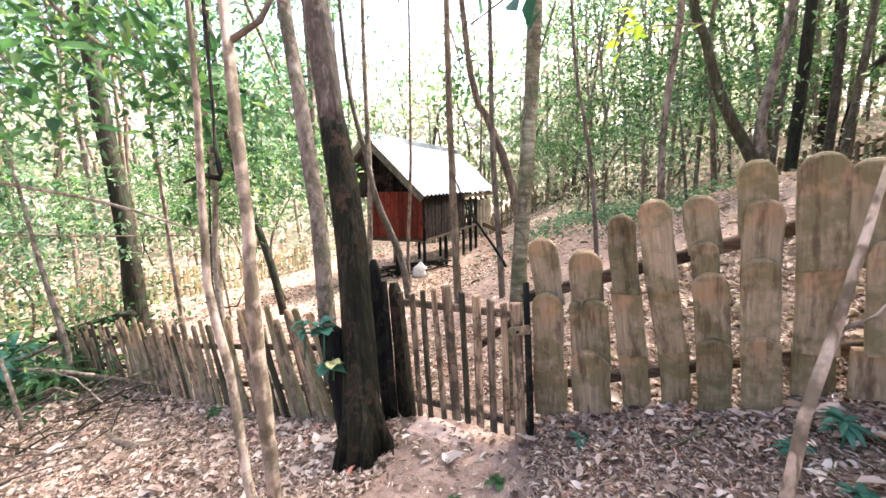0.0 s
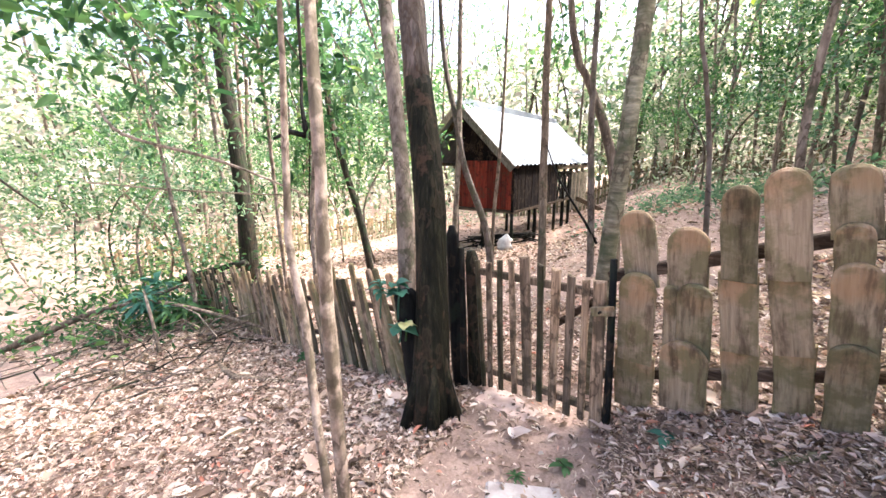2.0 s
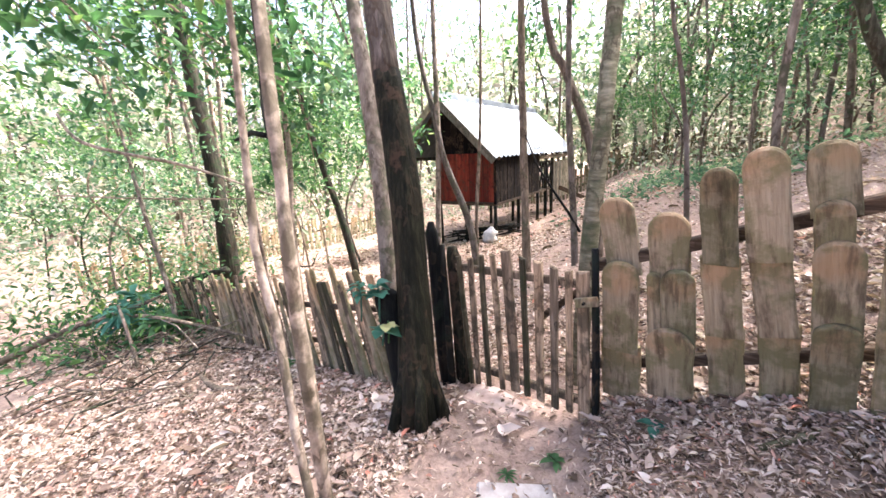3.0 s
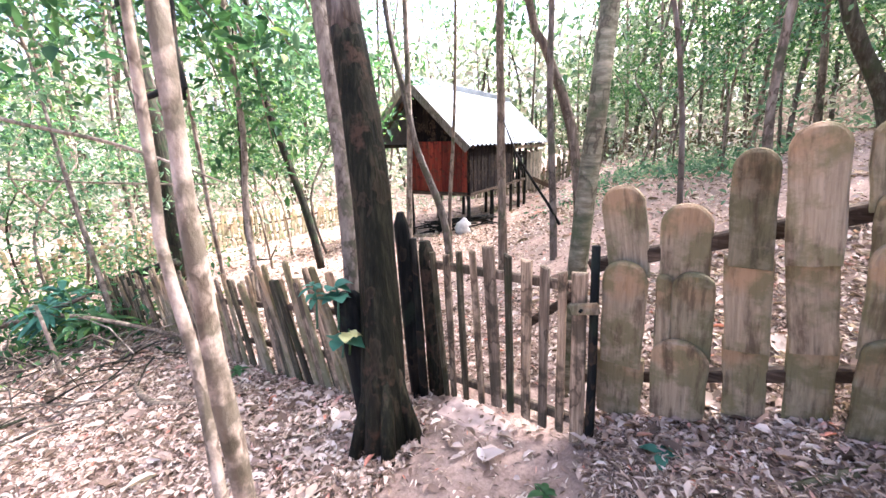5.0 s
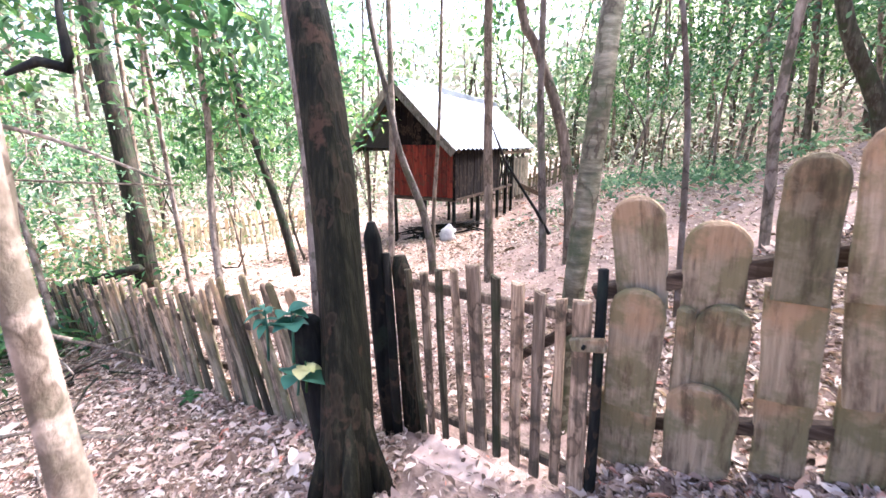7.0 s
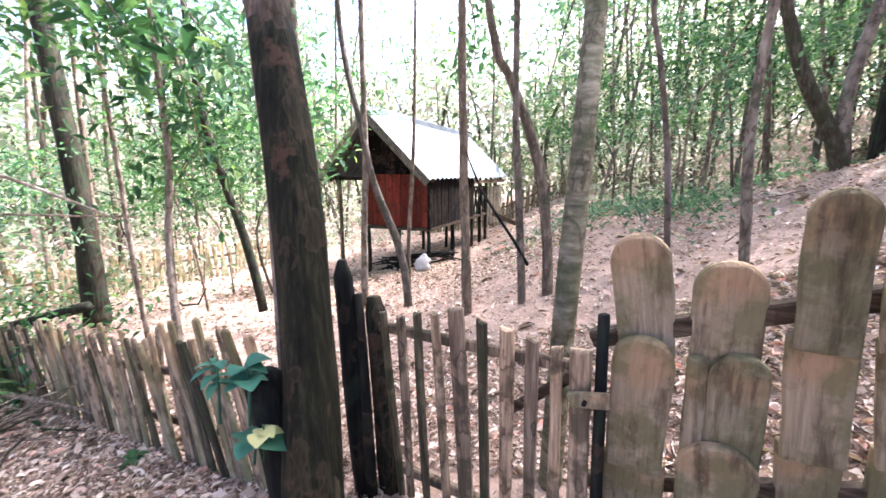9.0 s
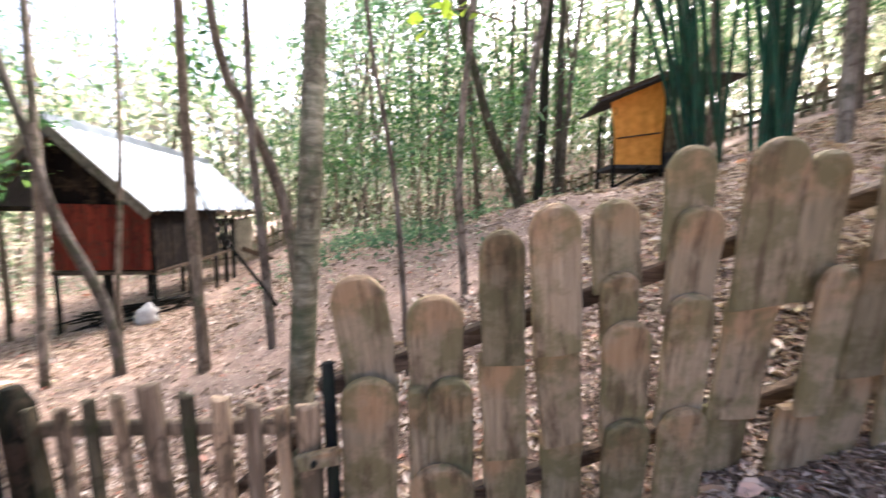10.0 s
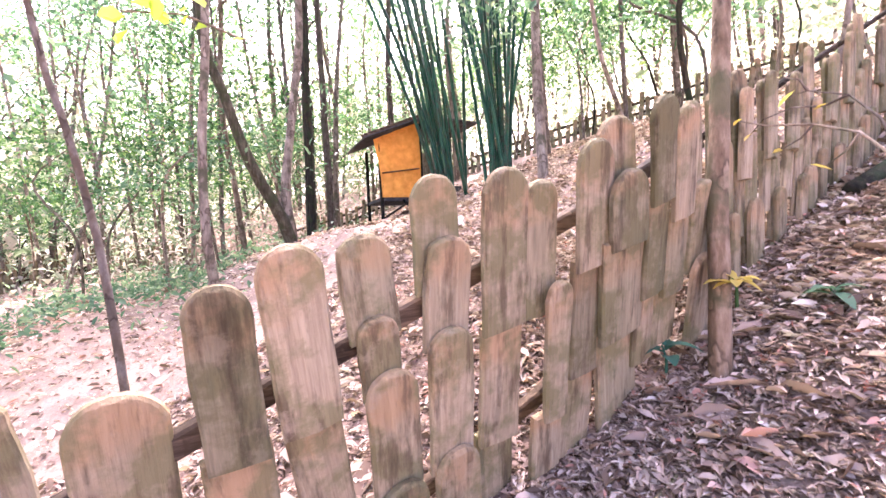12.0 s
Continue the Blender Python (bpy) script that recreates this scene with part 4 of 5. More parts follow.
tree("slim brown trunk standing against the fence", [(2.165, 1.41, 0.8), (2.18, 1.40, 1.23), (2.20, 1.40, 1.51), (2.24, 1.39, 1.785), (2.30, 1.38, 2.15), (2.6, 1.33, 5.0)], [0.034, 0.032, 0.03, 0.029, 0.027, 0.015], M_BARK_TAN, SPRAYS[1])
tree("thin bare pale sapling leaning beside the path", [(0.86, 0.70, 0.1), (0.941, 0.840, 0.892), (0.980, 0.876, 1.085), (1.03, 0.908, 1.233), (1.08, 0.945, 1.39), (1.15, 1.0, 1.60)], [0.013, 0.0115, 0.0105, 0.0095, 0.007, 0.003], M_BARK_WHITE, None,
     limbs=[([(1.03, 0.908, 1.233), (1.10, 0.925, 1.26), (1.17, 0.94, 1.35)], [0.004, 0.003, 0.0015])])


# ---- the wood around ----
def clear_of(x, y):
    """True where no trunk may stand: the way walked, the clearing, the hut, the shed and the fences."""
    if -2.2 < x < 2.6 and -3 < y < 4.9:
        return True
    if -5.2 < x < 1.6 and 4.0 < y < 15.4 and x > -4.6 + 0.02 * y:
        return True
    if 0.8 < x < 4.5 and 4.4 < y < 7.3:
        return True
    if 3.6 < x < 7.4 and 4.6 < y < 8.0:
        return True
    return abs((x + 0.66) * 0.34 + (y - 2.5) * 0.94) < 0.35 and -5.2 < x < -0.5


def tall_tree(h, r, seed, material, crown):
    g = random.Random(seed)
    bend = [Vector((g.uniform(-0.25, 0.25) * q, g.uniform(-0.25, 0.25) * q, h * q)) for q in (0, 0.15, 0.35, 0.6, 0.85, 1.0)]
    bend[0] = Vector((0, 0, -0.25))
    t = thing("tree", Matrix.Identity(4), "tall slender forest tree with a thin leafy crown", "tree", "forest trees")
    smooth(part("trunk", tube(bend, [r, r * 0.92, r * 0.82, r * 0.65, r * 0.4, r * 0.2], 7, 0.08, seed), material, t))
    for k in range(3):
        q = 0.55 + 0.13 * k
        p = Vector((bend[3].x, bend[3].y, h * q))
        a = g.uniform(0, 6.28)
        e = p + Vector((math.cos(a), math.sin(a), 0.8)) * g.uniform(0.7, 1.3)
        smooth(part("limb", tube([p, p.lerp(e, 0.5) + Vector((0, 0, 0.1)), e], [r * 0.4, r * 0.28, r * 0.1], 5, 0.1, k), material, t))
    ob = part("crown", crown, None, t)
    ob.location = bend[-1] - Vector((0, 0, 1.4))
    return t


def sapling(h, seed, material, spray):
    g = random.Random(seed)
    bend = [Vector((g.uniform(-0.3, 0.3) * q * h, g.uniform(-0.3, 0.3) * q * h, h * q)) for q in (0, 0.3, 0.6, 0.85, 1.0)]
    bend[0] = Vector((0, 0, -0.2))
    t = thing("sapling", Matrix.Identity(4), "thin young tree with loose sprays of leaves", "sapling", "young trees")
    smooth(part("trunk", tube(bend, [0.024, 0.02, 0.016, 0.01, 0.004], 6, 0.1, seed), material, t))
    for k in (2, 3, 4):
        ob = part("crown", spray, None, t)
        ob.matrix_basis = Matrix.Translation(bend[k] - Vector((0, 0, 0.2))) @ Matrix.Rotation(k * 2.1, 4, "Z") @ Matrix.Scale(0.8 + 0.15 * (k % 2), 4)
    return t


THIN = [crown_mesh("crown", 700, 1.7, 0.8, 0.125, M_LEAF_PALE, 31, 16), crown_mesh("crown", 620, 1.5, 0.9, 0.125, M_LEAF, 32, 14)]
protos = [tall_tree(9.0, 0.075, 1, M_BARK_MID, CROWNS[0]), tall_tree(7.5, 0.05, 2, M_BARK_PALE, CROWNS[1]), tall_tree(10.0, 0.1, 3, M_BARK_DARK, CROWNS[2]),
          tall_tree(8.0, 0.055, 4, M_BARK_MID, CROWNS[3]), tall_tree(7.0, 0.04, 5, M_BARK_PALE, CROWNS[1])]
airy = [tall_tree(9.0, 0.06, 15, M_BARK_PALE, THIN[0]), tall_tree(8.0, 0.04, 16, M_BARK_PATCH, THIN[1]), tall_tree(9.5, 0.055, 17, M_BARK_MID, THIN[0])]
young = [sapling(3.4, 6, M_BARK_MID, SPRAYS[0]), sapling(2.8, 7, M_BARK_PALE, SPRAYS[1]), sapling(4.0, 8, M_BARK_MID, SPRAYS[2]), sapling(3.2, 9, M_BARK_DARK, SPRAYS[0])]
g = random.Random(5)
spots = []


def free_spot(x0, x1, y0, y1, apart):
    for _ in range(200):
        x, y = g.uniform(x0, x1), g.uniform(y0, y1)
        if not clear_of(x, y) and all((x - a) ** 2 + (y - c) ** 2 > apart ** 2 for a, c in spots):
            spots.append((x, y))
            return x, y
    return None


def planted(models, count, x0, x1, y0, y1, apart, low=0.85, high=1.2):
    for i in range(count):
        at = free_spot(x0, x1, y0, y1, apart)
        if at:
            m = Matrix.Translation((*at, lz(*at))) @ Matrix.Rotation(g.uniform(0, 6.28), 4, "Z") @ Matrix.Rotation(radians(g.gauss(0, 8)), 4, "X")
            copy_thing(g.choice(models), m).scale = [g.uniform(low, high)] * 3


planted(airy, 24, -14, -3, 4.6, 20, 0.9)       # beyond the low fence
planted(airy, 32, 1.5, 13, 5.0, 21, 0.8)       # up the slope
planted(protos, 6, 2.0, 13, 6.5, 19, 0.9)
planted(airy, 12, -6, 6, 15.6, 24, 1.0)        # behind the hut
planted(airy, 22, 4.6, 15, -5, 5.0, 0.7)         # above the fence
planted(young, 26, 4.8, 13, -4, 4.6, 0.6)
planted(airy, 7, -12, 8, -10, -2.5, 1.4)       # behind the walker
planted(young, 13, -11, -2.4, 3.6, 15, 0.55)
planted(young, 24, 1.2, 11, 4.6, 18, 0.5)
planted(young, 3, -6, 5, 15.6, 20, 0.6)
for i, at in enumerate(((5.2, 7.9), (6.6, 9.6), (7.6, 8.6), (8.6, 10.6), (6.0, 11.2), (7.9, 6.9))):   # high crowns shading the bank
    copy_thing((protos[0], protos[3])[i % 2], Matrix.Translation((*at, lz(*at))) @ Matrix.Rotation(2.3 * i, 4, "Z")).scale = [0.95 + 0.08 * (i % 3)] * 3
for i, at in enumerate(((8.3, 2.6), (9.0, 4.4), (9.6, 1.4), (10.4, 3.2), (11.0, 5.2), (11.6, 1.8), (8.6, 5.8), (10.0, 6.4), (12.2, 3.8), (9.4, 0.2))):
    copy_thing(young[i % 4], Matrix.Translation((*at, lz(*at))) @ Matrix.Rotation(1.7 * i, 4, "Z")).scale = [1.15 + 0.1 * (i % 3)] * 3
for i, o in enumerate(protos + young + airy):
    at = ((-9.5, 9.0), (4.3, 10.5), (7.5, 12.0), (-11.0, 7.0), (2.6, 12.5), (-4.9, 6.6), (9.0, 9.9), (-5.4, 7.8), (11.0, 6.2), (5.2, 9.4), (3.9, 13.6), (8.6, 13.0))[i]
    o.matrix_basis = Matrix.Translation((*at, lz(*at)))


def far_wood():
    """Distant trunks and leaves in one sheet of stuff."""
    r = np.random.default_rng(3)
    geoms = []
    pl, sz = [], []
    for i in range(330):
        a, d = r.uniform(-1.9, 2.1), r.uniform(17, 42)
        x, y = d * math.sin(a), 3 + d * math.cos(a)
        z = lz(x, y)
        h, w = r.uniform(6, 11), r.uniform(0.04, 0.13)
        geoms.append(tube([(x, y, z - 0.5), (x + r.normal(0, 0.7), y, z + h * 0.5), (x + r.normal(0, 1.4), y + r.normal(0, 0.5), z + h)], [w, w * 0.8, w * 0.3], 5, 0.05, i))
        c = np.array((x, y, z)) + np.array([(r.normal(0, 1.6), r.normal(0, 1.6), r.uniform(0.02, 1.0) * h) for _ in range(25)])
        for q in c:
            n = 16
            pl.append(q + r.normal(0, 0.5, (n, 3)))
            sz.append(r.uniform(0.2, 0.5, n))
    t = part("forest_trunks", joined(*geoms), M_BARK_MID)
    tagged(t, "distant thin trunks of the surrounding forest", "trees", kind="stuff")
    v, f = leaves(np.concatenate(pl), np.concatenate(sz), 0.3, r, wide=0.5)
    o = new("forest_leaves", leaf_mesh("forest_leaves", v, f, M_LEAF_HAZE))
    tagged(o, "green leaves of the distant forest, paled in colour to imitate haze", "foliage", kind="stuff")


far_wood()


def undergrowth(name, label, patches, n, size, material, seed, flat=0.4):
    r = np.random.default_rng(seed)
    pl = []
    for x, y, rad, h in patches:
        p = r.normal(0, 1, (n, 3)) * (rad, rad, 0)
        p += (x, y, 0)
        p[:, 2] = land(p[:, 0], p[:, 1]) + np.abs(r.normal(0, h, n)) + 0.02
        pl.append(p)
    pl = np.concatenate(pl)
    v, f = leaves(pl, r.uniform(0.6, 1.3, len(pl)) * size, flat, r)
    tagged(new(name, leaf_mesh(name, v, f, material)), label, "undergrowth", kind="stuff")


undergrowth("undergrowth", "low green seedlings covering the upper clearing", [(1.9, 7.2, 0.7, 0.12), (2.8, 8.8, 0.8, 0.14), (1.2, 9.4, 0.8, 0.1), (3.6, 9.6, 0.9, 0.16), (2.2, 11.4, 1.0, 0.15), (4.4, 7.8, 0.6, 0.1)], 420, 0.1, M_LEAF_PALE, 41)
undergrowth("undergrowth", "tangled low greenery at the end of the leaning fence", [(-4.6, 3.2, 0.5, 0.25), (-5.4, 3.7, 0.7, 0.45), (-6.3, 4.3, 0.8, 0.5), (-5.9, 3.0, 0.7, 0.4), (-7.4, 5.4, 1.0, 0.6), (-8.5, 7.0, 1.2, 0.6)], 520, 0.1, M_LEAF, 42)
# the next two wear the haze-paled leaf colour
undergrowth("undergrowth", "bushes across the lower forest, haze painted into their leaf colour", [(-8.0, 9.5, 1.3, 0.8), (-9.5, 11.5, 1.5, 1.0), (-6.5, 12.5, 1.3, 0.8), (-10.5, 8.0, 1.5, 1.0), (-5.4, 14.6, 1.2, 0.7), (-12, 6, 1.5, 1.1), (-10, 4, 1.2, 0.8), (-8.0, 6.2, 1.0, 1.4), (-9.0, 8.6, 1.2, 1.8), (-10.5, 10.5, 1.4, 2.2), (-7.4, 11.2, 1.2, 1.8), (-12.5, 8.0, 1.4, 2.4), (-9.2, 3.2, 1.0, 1.6), (-5.8, 13.4, 1.2, 1.8), (-11.5, 4.6, 1.2, 2.2), (-8.5, 13.5, 1.6, 2.6)], 480, 0.13, M_LEAF_HAZE, 43)
undergrowth("undergrowth", "bushes along the upper forest edge, haze painted into their leaf colour", [(3.0, 14.0, 1.2, 0.7), (5.5, 12.0, 1.3, 0.8), (8.0, 11.0, 1.4, 0.9), (1.0, 19.5, 1.6, 1.0), (-2.5, 19.0, 1.8, 1.0), (9.5, 8.0, 1.2, 0.7), (4.6, 16.0, 1.4, 0.9), (11.0, 4.5, 1.0, 0.8), (12.0, 2.0, 1.2, 1.0), (11.6, -0.5, 1.2, 0.8), (13.5, 3.5, 1.4, 1.2), (11.5, 7.0, 1.3, 1.0), (6.4, 14.5, 1.5, 2.2), (3.4, 12.0, 1.0, 1.5), (8.8, 12.6, 1.5, 2.4), (10.8, 9.4, 1.4, 2.2), (12.6, 5.8, 1.4, 2.4), (4.9, 10.6, 0.9, 1.4), (2.2, 16.4, 1.3, 1.8)], 480, 0.13, M_LEAF_HAZE, 44)

def brush(x, y, wide, n, seed):
    """A low heap of thin crossing dead twigs."""
    h = random.Random(seed)
    t = thing("brushwood_heap", Matrix.Translation((x, y, lz(x, y))), "tangled heap of thin pale dead twigs", "brushwood", "dead brushwood by the low fence")
    for k in range(n):
        a = h.uniform(0, 6.28)
        cx, cy = h.gauss(0, wide), h.gauss(0, wide * 0.7)
        ln, lift = h.uniform(0.25, 0.7), h.uniform(0.0, 0.3)
        dz = lz(x + cx, y + cy) - lz(x, y)
        d = Vector((math.cos(a), math.sin(a), h.uniform(-0.1, 0.5)))
        p0 = Vector((cx, cy, dz + 0.01 + lift * 0.5))
        p1 = p0 + d * ln * 0.5 + Vector((h.gauss(0, 0.05), h.gauss(0, 0.05), h.gauss(0, 0.03)))
        p2 = p0 + d * ln + Vector((h.gauss(0, 0.08), h.gauss(0, 0.08), -0.05))
        r = h.uniform(0.004, 0.011)
        smooth(part("twig", tube([p0, p1, p2], [r, r * 0.8, r * 0.35], 5, 0.12, k), (M_BARK_PALE, M_BARK_MID, M_BARK_DARK)[k % 3], t))


for bx, by, bw, bn, bs in ((-3.1, 2.15, 0.35, 26, 1), (-3.75, 2.5, 0.4, 30, 2), (-4.4, 2.75, 0.45, 26, 3), (-3.3, 2.75, 0.25, 16, 4), (-4.9, 2.2, 0.5, 18, 5)):
    brush(bx, by, bw, bn, bs)


# boughs hanging into the view
def bough(label, pts, rads, n, spread_, size, material, seed, wide=0.42):
    r = np.random.default_rng(seed)
    base = Vector(pts[0])
    t = thing("leafy_bough", Matrix.Translation(base), label, "branch", "hanging boughs")
    smooth(part("twig", tube([Vector(p) - base for p in pts], rads, 6, 0.1, seed), M_BARK_MID, t))
    q = r.uniform(0.25, 1.0, n)
    line = np.array([Vector(p) - base for p in pts])
    k = q * (len(line) - 1)
    i = np.minimum(k.astype(int), len(line) - 2)
    p = line[i] + (line[i + 1] - line[i]) * (k - i)[:, None] + r.normal(0, spread_, (n, 3))
    v, f = leaves(p, r.uniform(0.7, 1.3, n) * size, 0.4, r, wide=wide)
    part("foliage", leaf_mesh("foliage", v, f, material), None, t)


bough("dark green leafy bough hanging over the low fence", [(-4.2, 3.2, 3.9), (-3.6, 3.3, 3.1), (-3.0, 3.6, 2.5)], [0.03, 0.02, 0.006], 260, 0.28, 0.12, M_LEAF, 61)
bough("dark green leafy bough over the lower slope", [(-6.4, 3.6, 4.2), (-5.4, 3.8, 3.2), (-4.7, 4.2, 2.5)], [0.035, 0.02, 0.006], 420, 0.38, 0.13, M_LEAF, 62)
bough("bright leafy bough beside the leaning trunk", [(-3.4, 5.6, 4.2), (-2.9, 5.4, 3.2), (-2.5, 5.2, 2.3), (-2.4, 5.2, 1.6)], [0.03, 0.02, 0.012, 0.005], 420, 0.3, 0.12, M_LEAF_PALE, 63)
bough("leafy bough drooping behind the leaning trunk", [(-3.6, 4.6, 3.4), (-3.1, 4.6, 2.4), (-2.9, 4.6, 1.3)], [0.025, 0.015, 0.005], 330, 0.27, 0.12, M_LEAF, 64)
bough("bough of large dark green leaves beside the walker", [(-3.9, 2.2, 3.7), (-3.3, 2.2, 2.9), (-2.7, 2.3, 2.25)], [0.02, 0.014, 0.004], 230, 0.3, 0.16, M_LEAF, 81)
bough("bough of large green leaves over the leaning fence", [(-3.0, 3.3, 3.6), (-2.7, 3.4, 2.8), (-2.35, 3.5, 2.25)], [0.02, 0.014, 0.004], 150, 0.24, 0.16, M_LEAF, 82)
# stays above the view; added only to cast dappled shade on the litter
bough("unseen high leafy bough added to shade the ground", [(3.5, 5.65, 6.2), (2.6, 5.0, 6.6), (1.7, 4.4, 6.7)], [0.04, 0.03, 0.01], 140, 0.6, 0.16, M_LEAF, 83)
bough("bough of dark broad leaves above the gate", [(0.7, 2.7, 3.1), (0.5, 2.6, 2.6), (0.2, 2.45, 2.35)], [0.012, 0.008, 0.004], 12, 0.09, 0.16, M_LEAF_BLUE, 65, 0.7)
bough("sprig of bright lime leaves above the clearing", [(1.75, 3.6, 2.62), (1.4, 3.5, 2.6), (1.14, 3.46, 2.5)], [0.008, 0.005, 0.003], 14, 0.06, 0.085, M_LEAF_LIME, 66, 0.7)
bough("sprig of lime leaves overhead", [(1.35, 3.3, 3.0), (1.1, 3.1, 2.55), (1.03, 3.03, 2.33)], [0.01, 0.006, 0.003], 9, 0.05, 0.09, M_LEAF_LIME, 67, 0.6)
bough("leafy bough above the roof of the hut", [(-0.9, 7.6, 4.4), (-0.6, 7.3, 3.4), (-0.75, 7.1, 2.7)], [0.02, 0.012, 0.004], 170, 0.22, 0.13, M_LEAF, 68)
bough("sprig of green leaves before the gable of the hut", [(-2.2, 7.6, 3.1), (-2.35, 7.7, 2.7), (-2.4, 7.8, 2.35)], [0.01, 0.007, 0.003], 60, 0.12, 0.1, M_LEAF, 84)
bough("leafy bough in the bright gap beside the roof", [(0.9, 7.0, 4.2), (0.6, 6.8, 3.2), (0.4, 6.6, 2.4)], [0.02, 0.012, 0.004], 150, 0.3, 0.12, M_LEAF_PALE, 69)

# bamboo clump beside the shed
bamboo = thing("bamboo_clump", Matrix.Translation((5.75, 4.9, lz(5.75, 4.9))), "clump of dark green bamboo canes beside the shed", "bamboo")
for k in range(34):
    side = k % 2
    c = Vector(((5.55, 5.15), (5.85, 4.45))[side]).to_3d() - Vector((5.75, 4.9, 0))
    a = Vector((c.x + g.gauss(0, 0.13), c.y + g.gauss(0, 0.13), -0.1))
    lean = Vector((g.gauss(-0.09 if side == 0 else 0.0, 0.07), g.gauss(0.04, 0.07), 1))
    h = g.uniform(4.5, 7.0)
    pts = [a + lean * h * q + Vector((lean.x, lean.y, 0)) * h * q * q * 0.6 for q in (0, 0.3, 0.6, 1.0)]
    smooth(part("cane", tube(pts, [0.03, 0.028, 0.022, 0.008], 7, 0.02, k), M_BAMBOO, bamboo))

# ---- small things on the ground ----
def leafy_plant(name, label, x, y, blades, size, material, height, category="plant", z=None, seed=0, wide=0.4):
    r = np.random.default_rng(seed)
    zz = lz(x, y) if z is None else z
    t = thing(name, Matrix.Translation((x, y, zz)), label, category)
    smooth(part("stem", tube([(0, 0, -0.03), (0.01, 0, height * 0.6), (0.0, 0.01, height)], [0.006, 0.005, 0.003], 6, 0.1, seed), M_LEAF_BLUE if material is M_LEAF_BLUE else M_LEAF, t))
    for k in range(blades):
        a = 2.4 * k + r.uniform(-0.3, 0.3)
        up = r.uniform(0.05, 0.7)
        q = height * r.uniform(0.55, 1.0)
        ln = size * r.uniform(0.75, 1.2)
        d, s_ = Vector((math.cos(a), math.sin(a), up)).normalized(), Vector((-math.sin(a), math.cos(a), 0))
        vs, fs = [], []
        for i in range(6):
            u = i / 5
            w = wide * 0.5 * ln * math.sin(math.pi * (0.06 + 0.92 * u)) ** 0.8
            c = d * ln * u + Vector((0, 0, -0.5 * ln * u * u)) + Vector((0, 0, q))
            vs += [c - s_ * w + Vector((0, 0, w * 0.3)), c, c + s_ * w + Vector((0, 0, w * 0.3))]
        for i in range(5):
            b = i * 3
            fs += [(b, b + 1, b + 4, b + 3), (b + 1, b + 2, b + 5, b + 4)]
        smooth(part("leaf", (vs, fs), material, t))
    return t


leafy_plant("seedling", "blue-green seedling with narrow leaves by the fence foot", 1.60, 1.68, 22, 0.09, M_LEAF_BLUE, 0.14, seed=1, wide=0.3)
leafy_plant("seedling", "blue-green fern-like seedling among dead leaves", 1.45, 1.66, 18, 0.07, M_LEAF_BLUE, 0.08, seed=2, wide=0.25)
leafy_plant("seedling", "blue-green fern-like seedling at the foot of the boards", 1.50, 1.44, 16, 0.07, M_LEAF_BLUE, 0.07, seed=3, wide=0.25)
leafy_plant("seedling", "small dark seedling with five broad leaves", 2.16, 1.56, 7, 0.13, M_LEAF_BLUE, 0.12, seed=4)
leafy_plant("climbing_plant", "yellowing leaves sprouting from the slim trunk", 2.16, 1.355, 8, 0.09, M_LEAF_YELLOW, 0.06, z=1.19, seed=5, wide=0.5)
leafy_plant("seedling", "tiny green tuft on the bare path", 0.17, 1.86, 9, 0.06, M_LEAF, 0.02, seed=6, wide=0.2)
leafy_plant("seedling", "small green seedling on the path edge", 0.37, 1.99, 7, 0.07, M_LEAF, 0.03, seed=7)
leafy_plant("seedling", "single broad green seedling before the boards", 0.78, 2.06, 4, 0.09, M_LEAF_BLUE, 0.03, seed=8, wide=0.6)
leafy_plant("seedling", "low green seedling at the foot of the fence", -1.98, 2.78, 10, 0.09, M_LEAF, 0.05, seed=9)
leafy_plant("climbing_plant", "climber with drooping teal leaves on the charred post", -0.62, 2.14, 10, 0.09, M_LEAF_BLUE, 0.2, z=0.56, seed=10, wide=0.85)
leafy_plant("climbing_plant", "pale teal feathery climber beside the charred post", -0.74, 2.14, 16, 0.075, M_LEAF_BLUE, 0.2, z=0.55, seed=12, wide=0.4)
leafy_plant("climbing_plant", "pair of pale yellow rounded leaves on the charred post", -0.56, 2.12, 4, 0.075, M_LEAF_CREAM, 0.1, z=0.45, seed=11, wide=1.0)
leafy_plant("climbing_plant", "broad teal leaf hanging on the charred post", -0.60, 2.12, 3, 0.11, M_LEAF_BLUE, 0.06, z=0.43, seed=14, wide=0.9)


def stick(label, pts, rads, material=M_BARK_MID, name="fallen_branch"):
    x, y = pts[0]
    t = [Vector((a, c, lz(a, c) + rads[min(i, len(rads) - 1)] * 0.8)) for i, (a, c) in enumerate(pts)]
    ob = smooth(part(name, tube([p - t[0] for p in t], rads, 7, 0.15, x), material))
    ob.location = t[0]
    tagged(ob, label, "branch", "fallen branches")


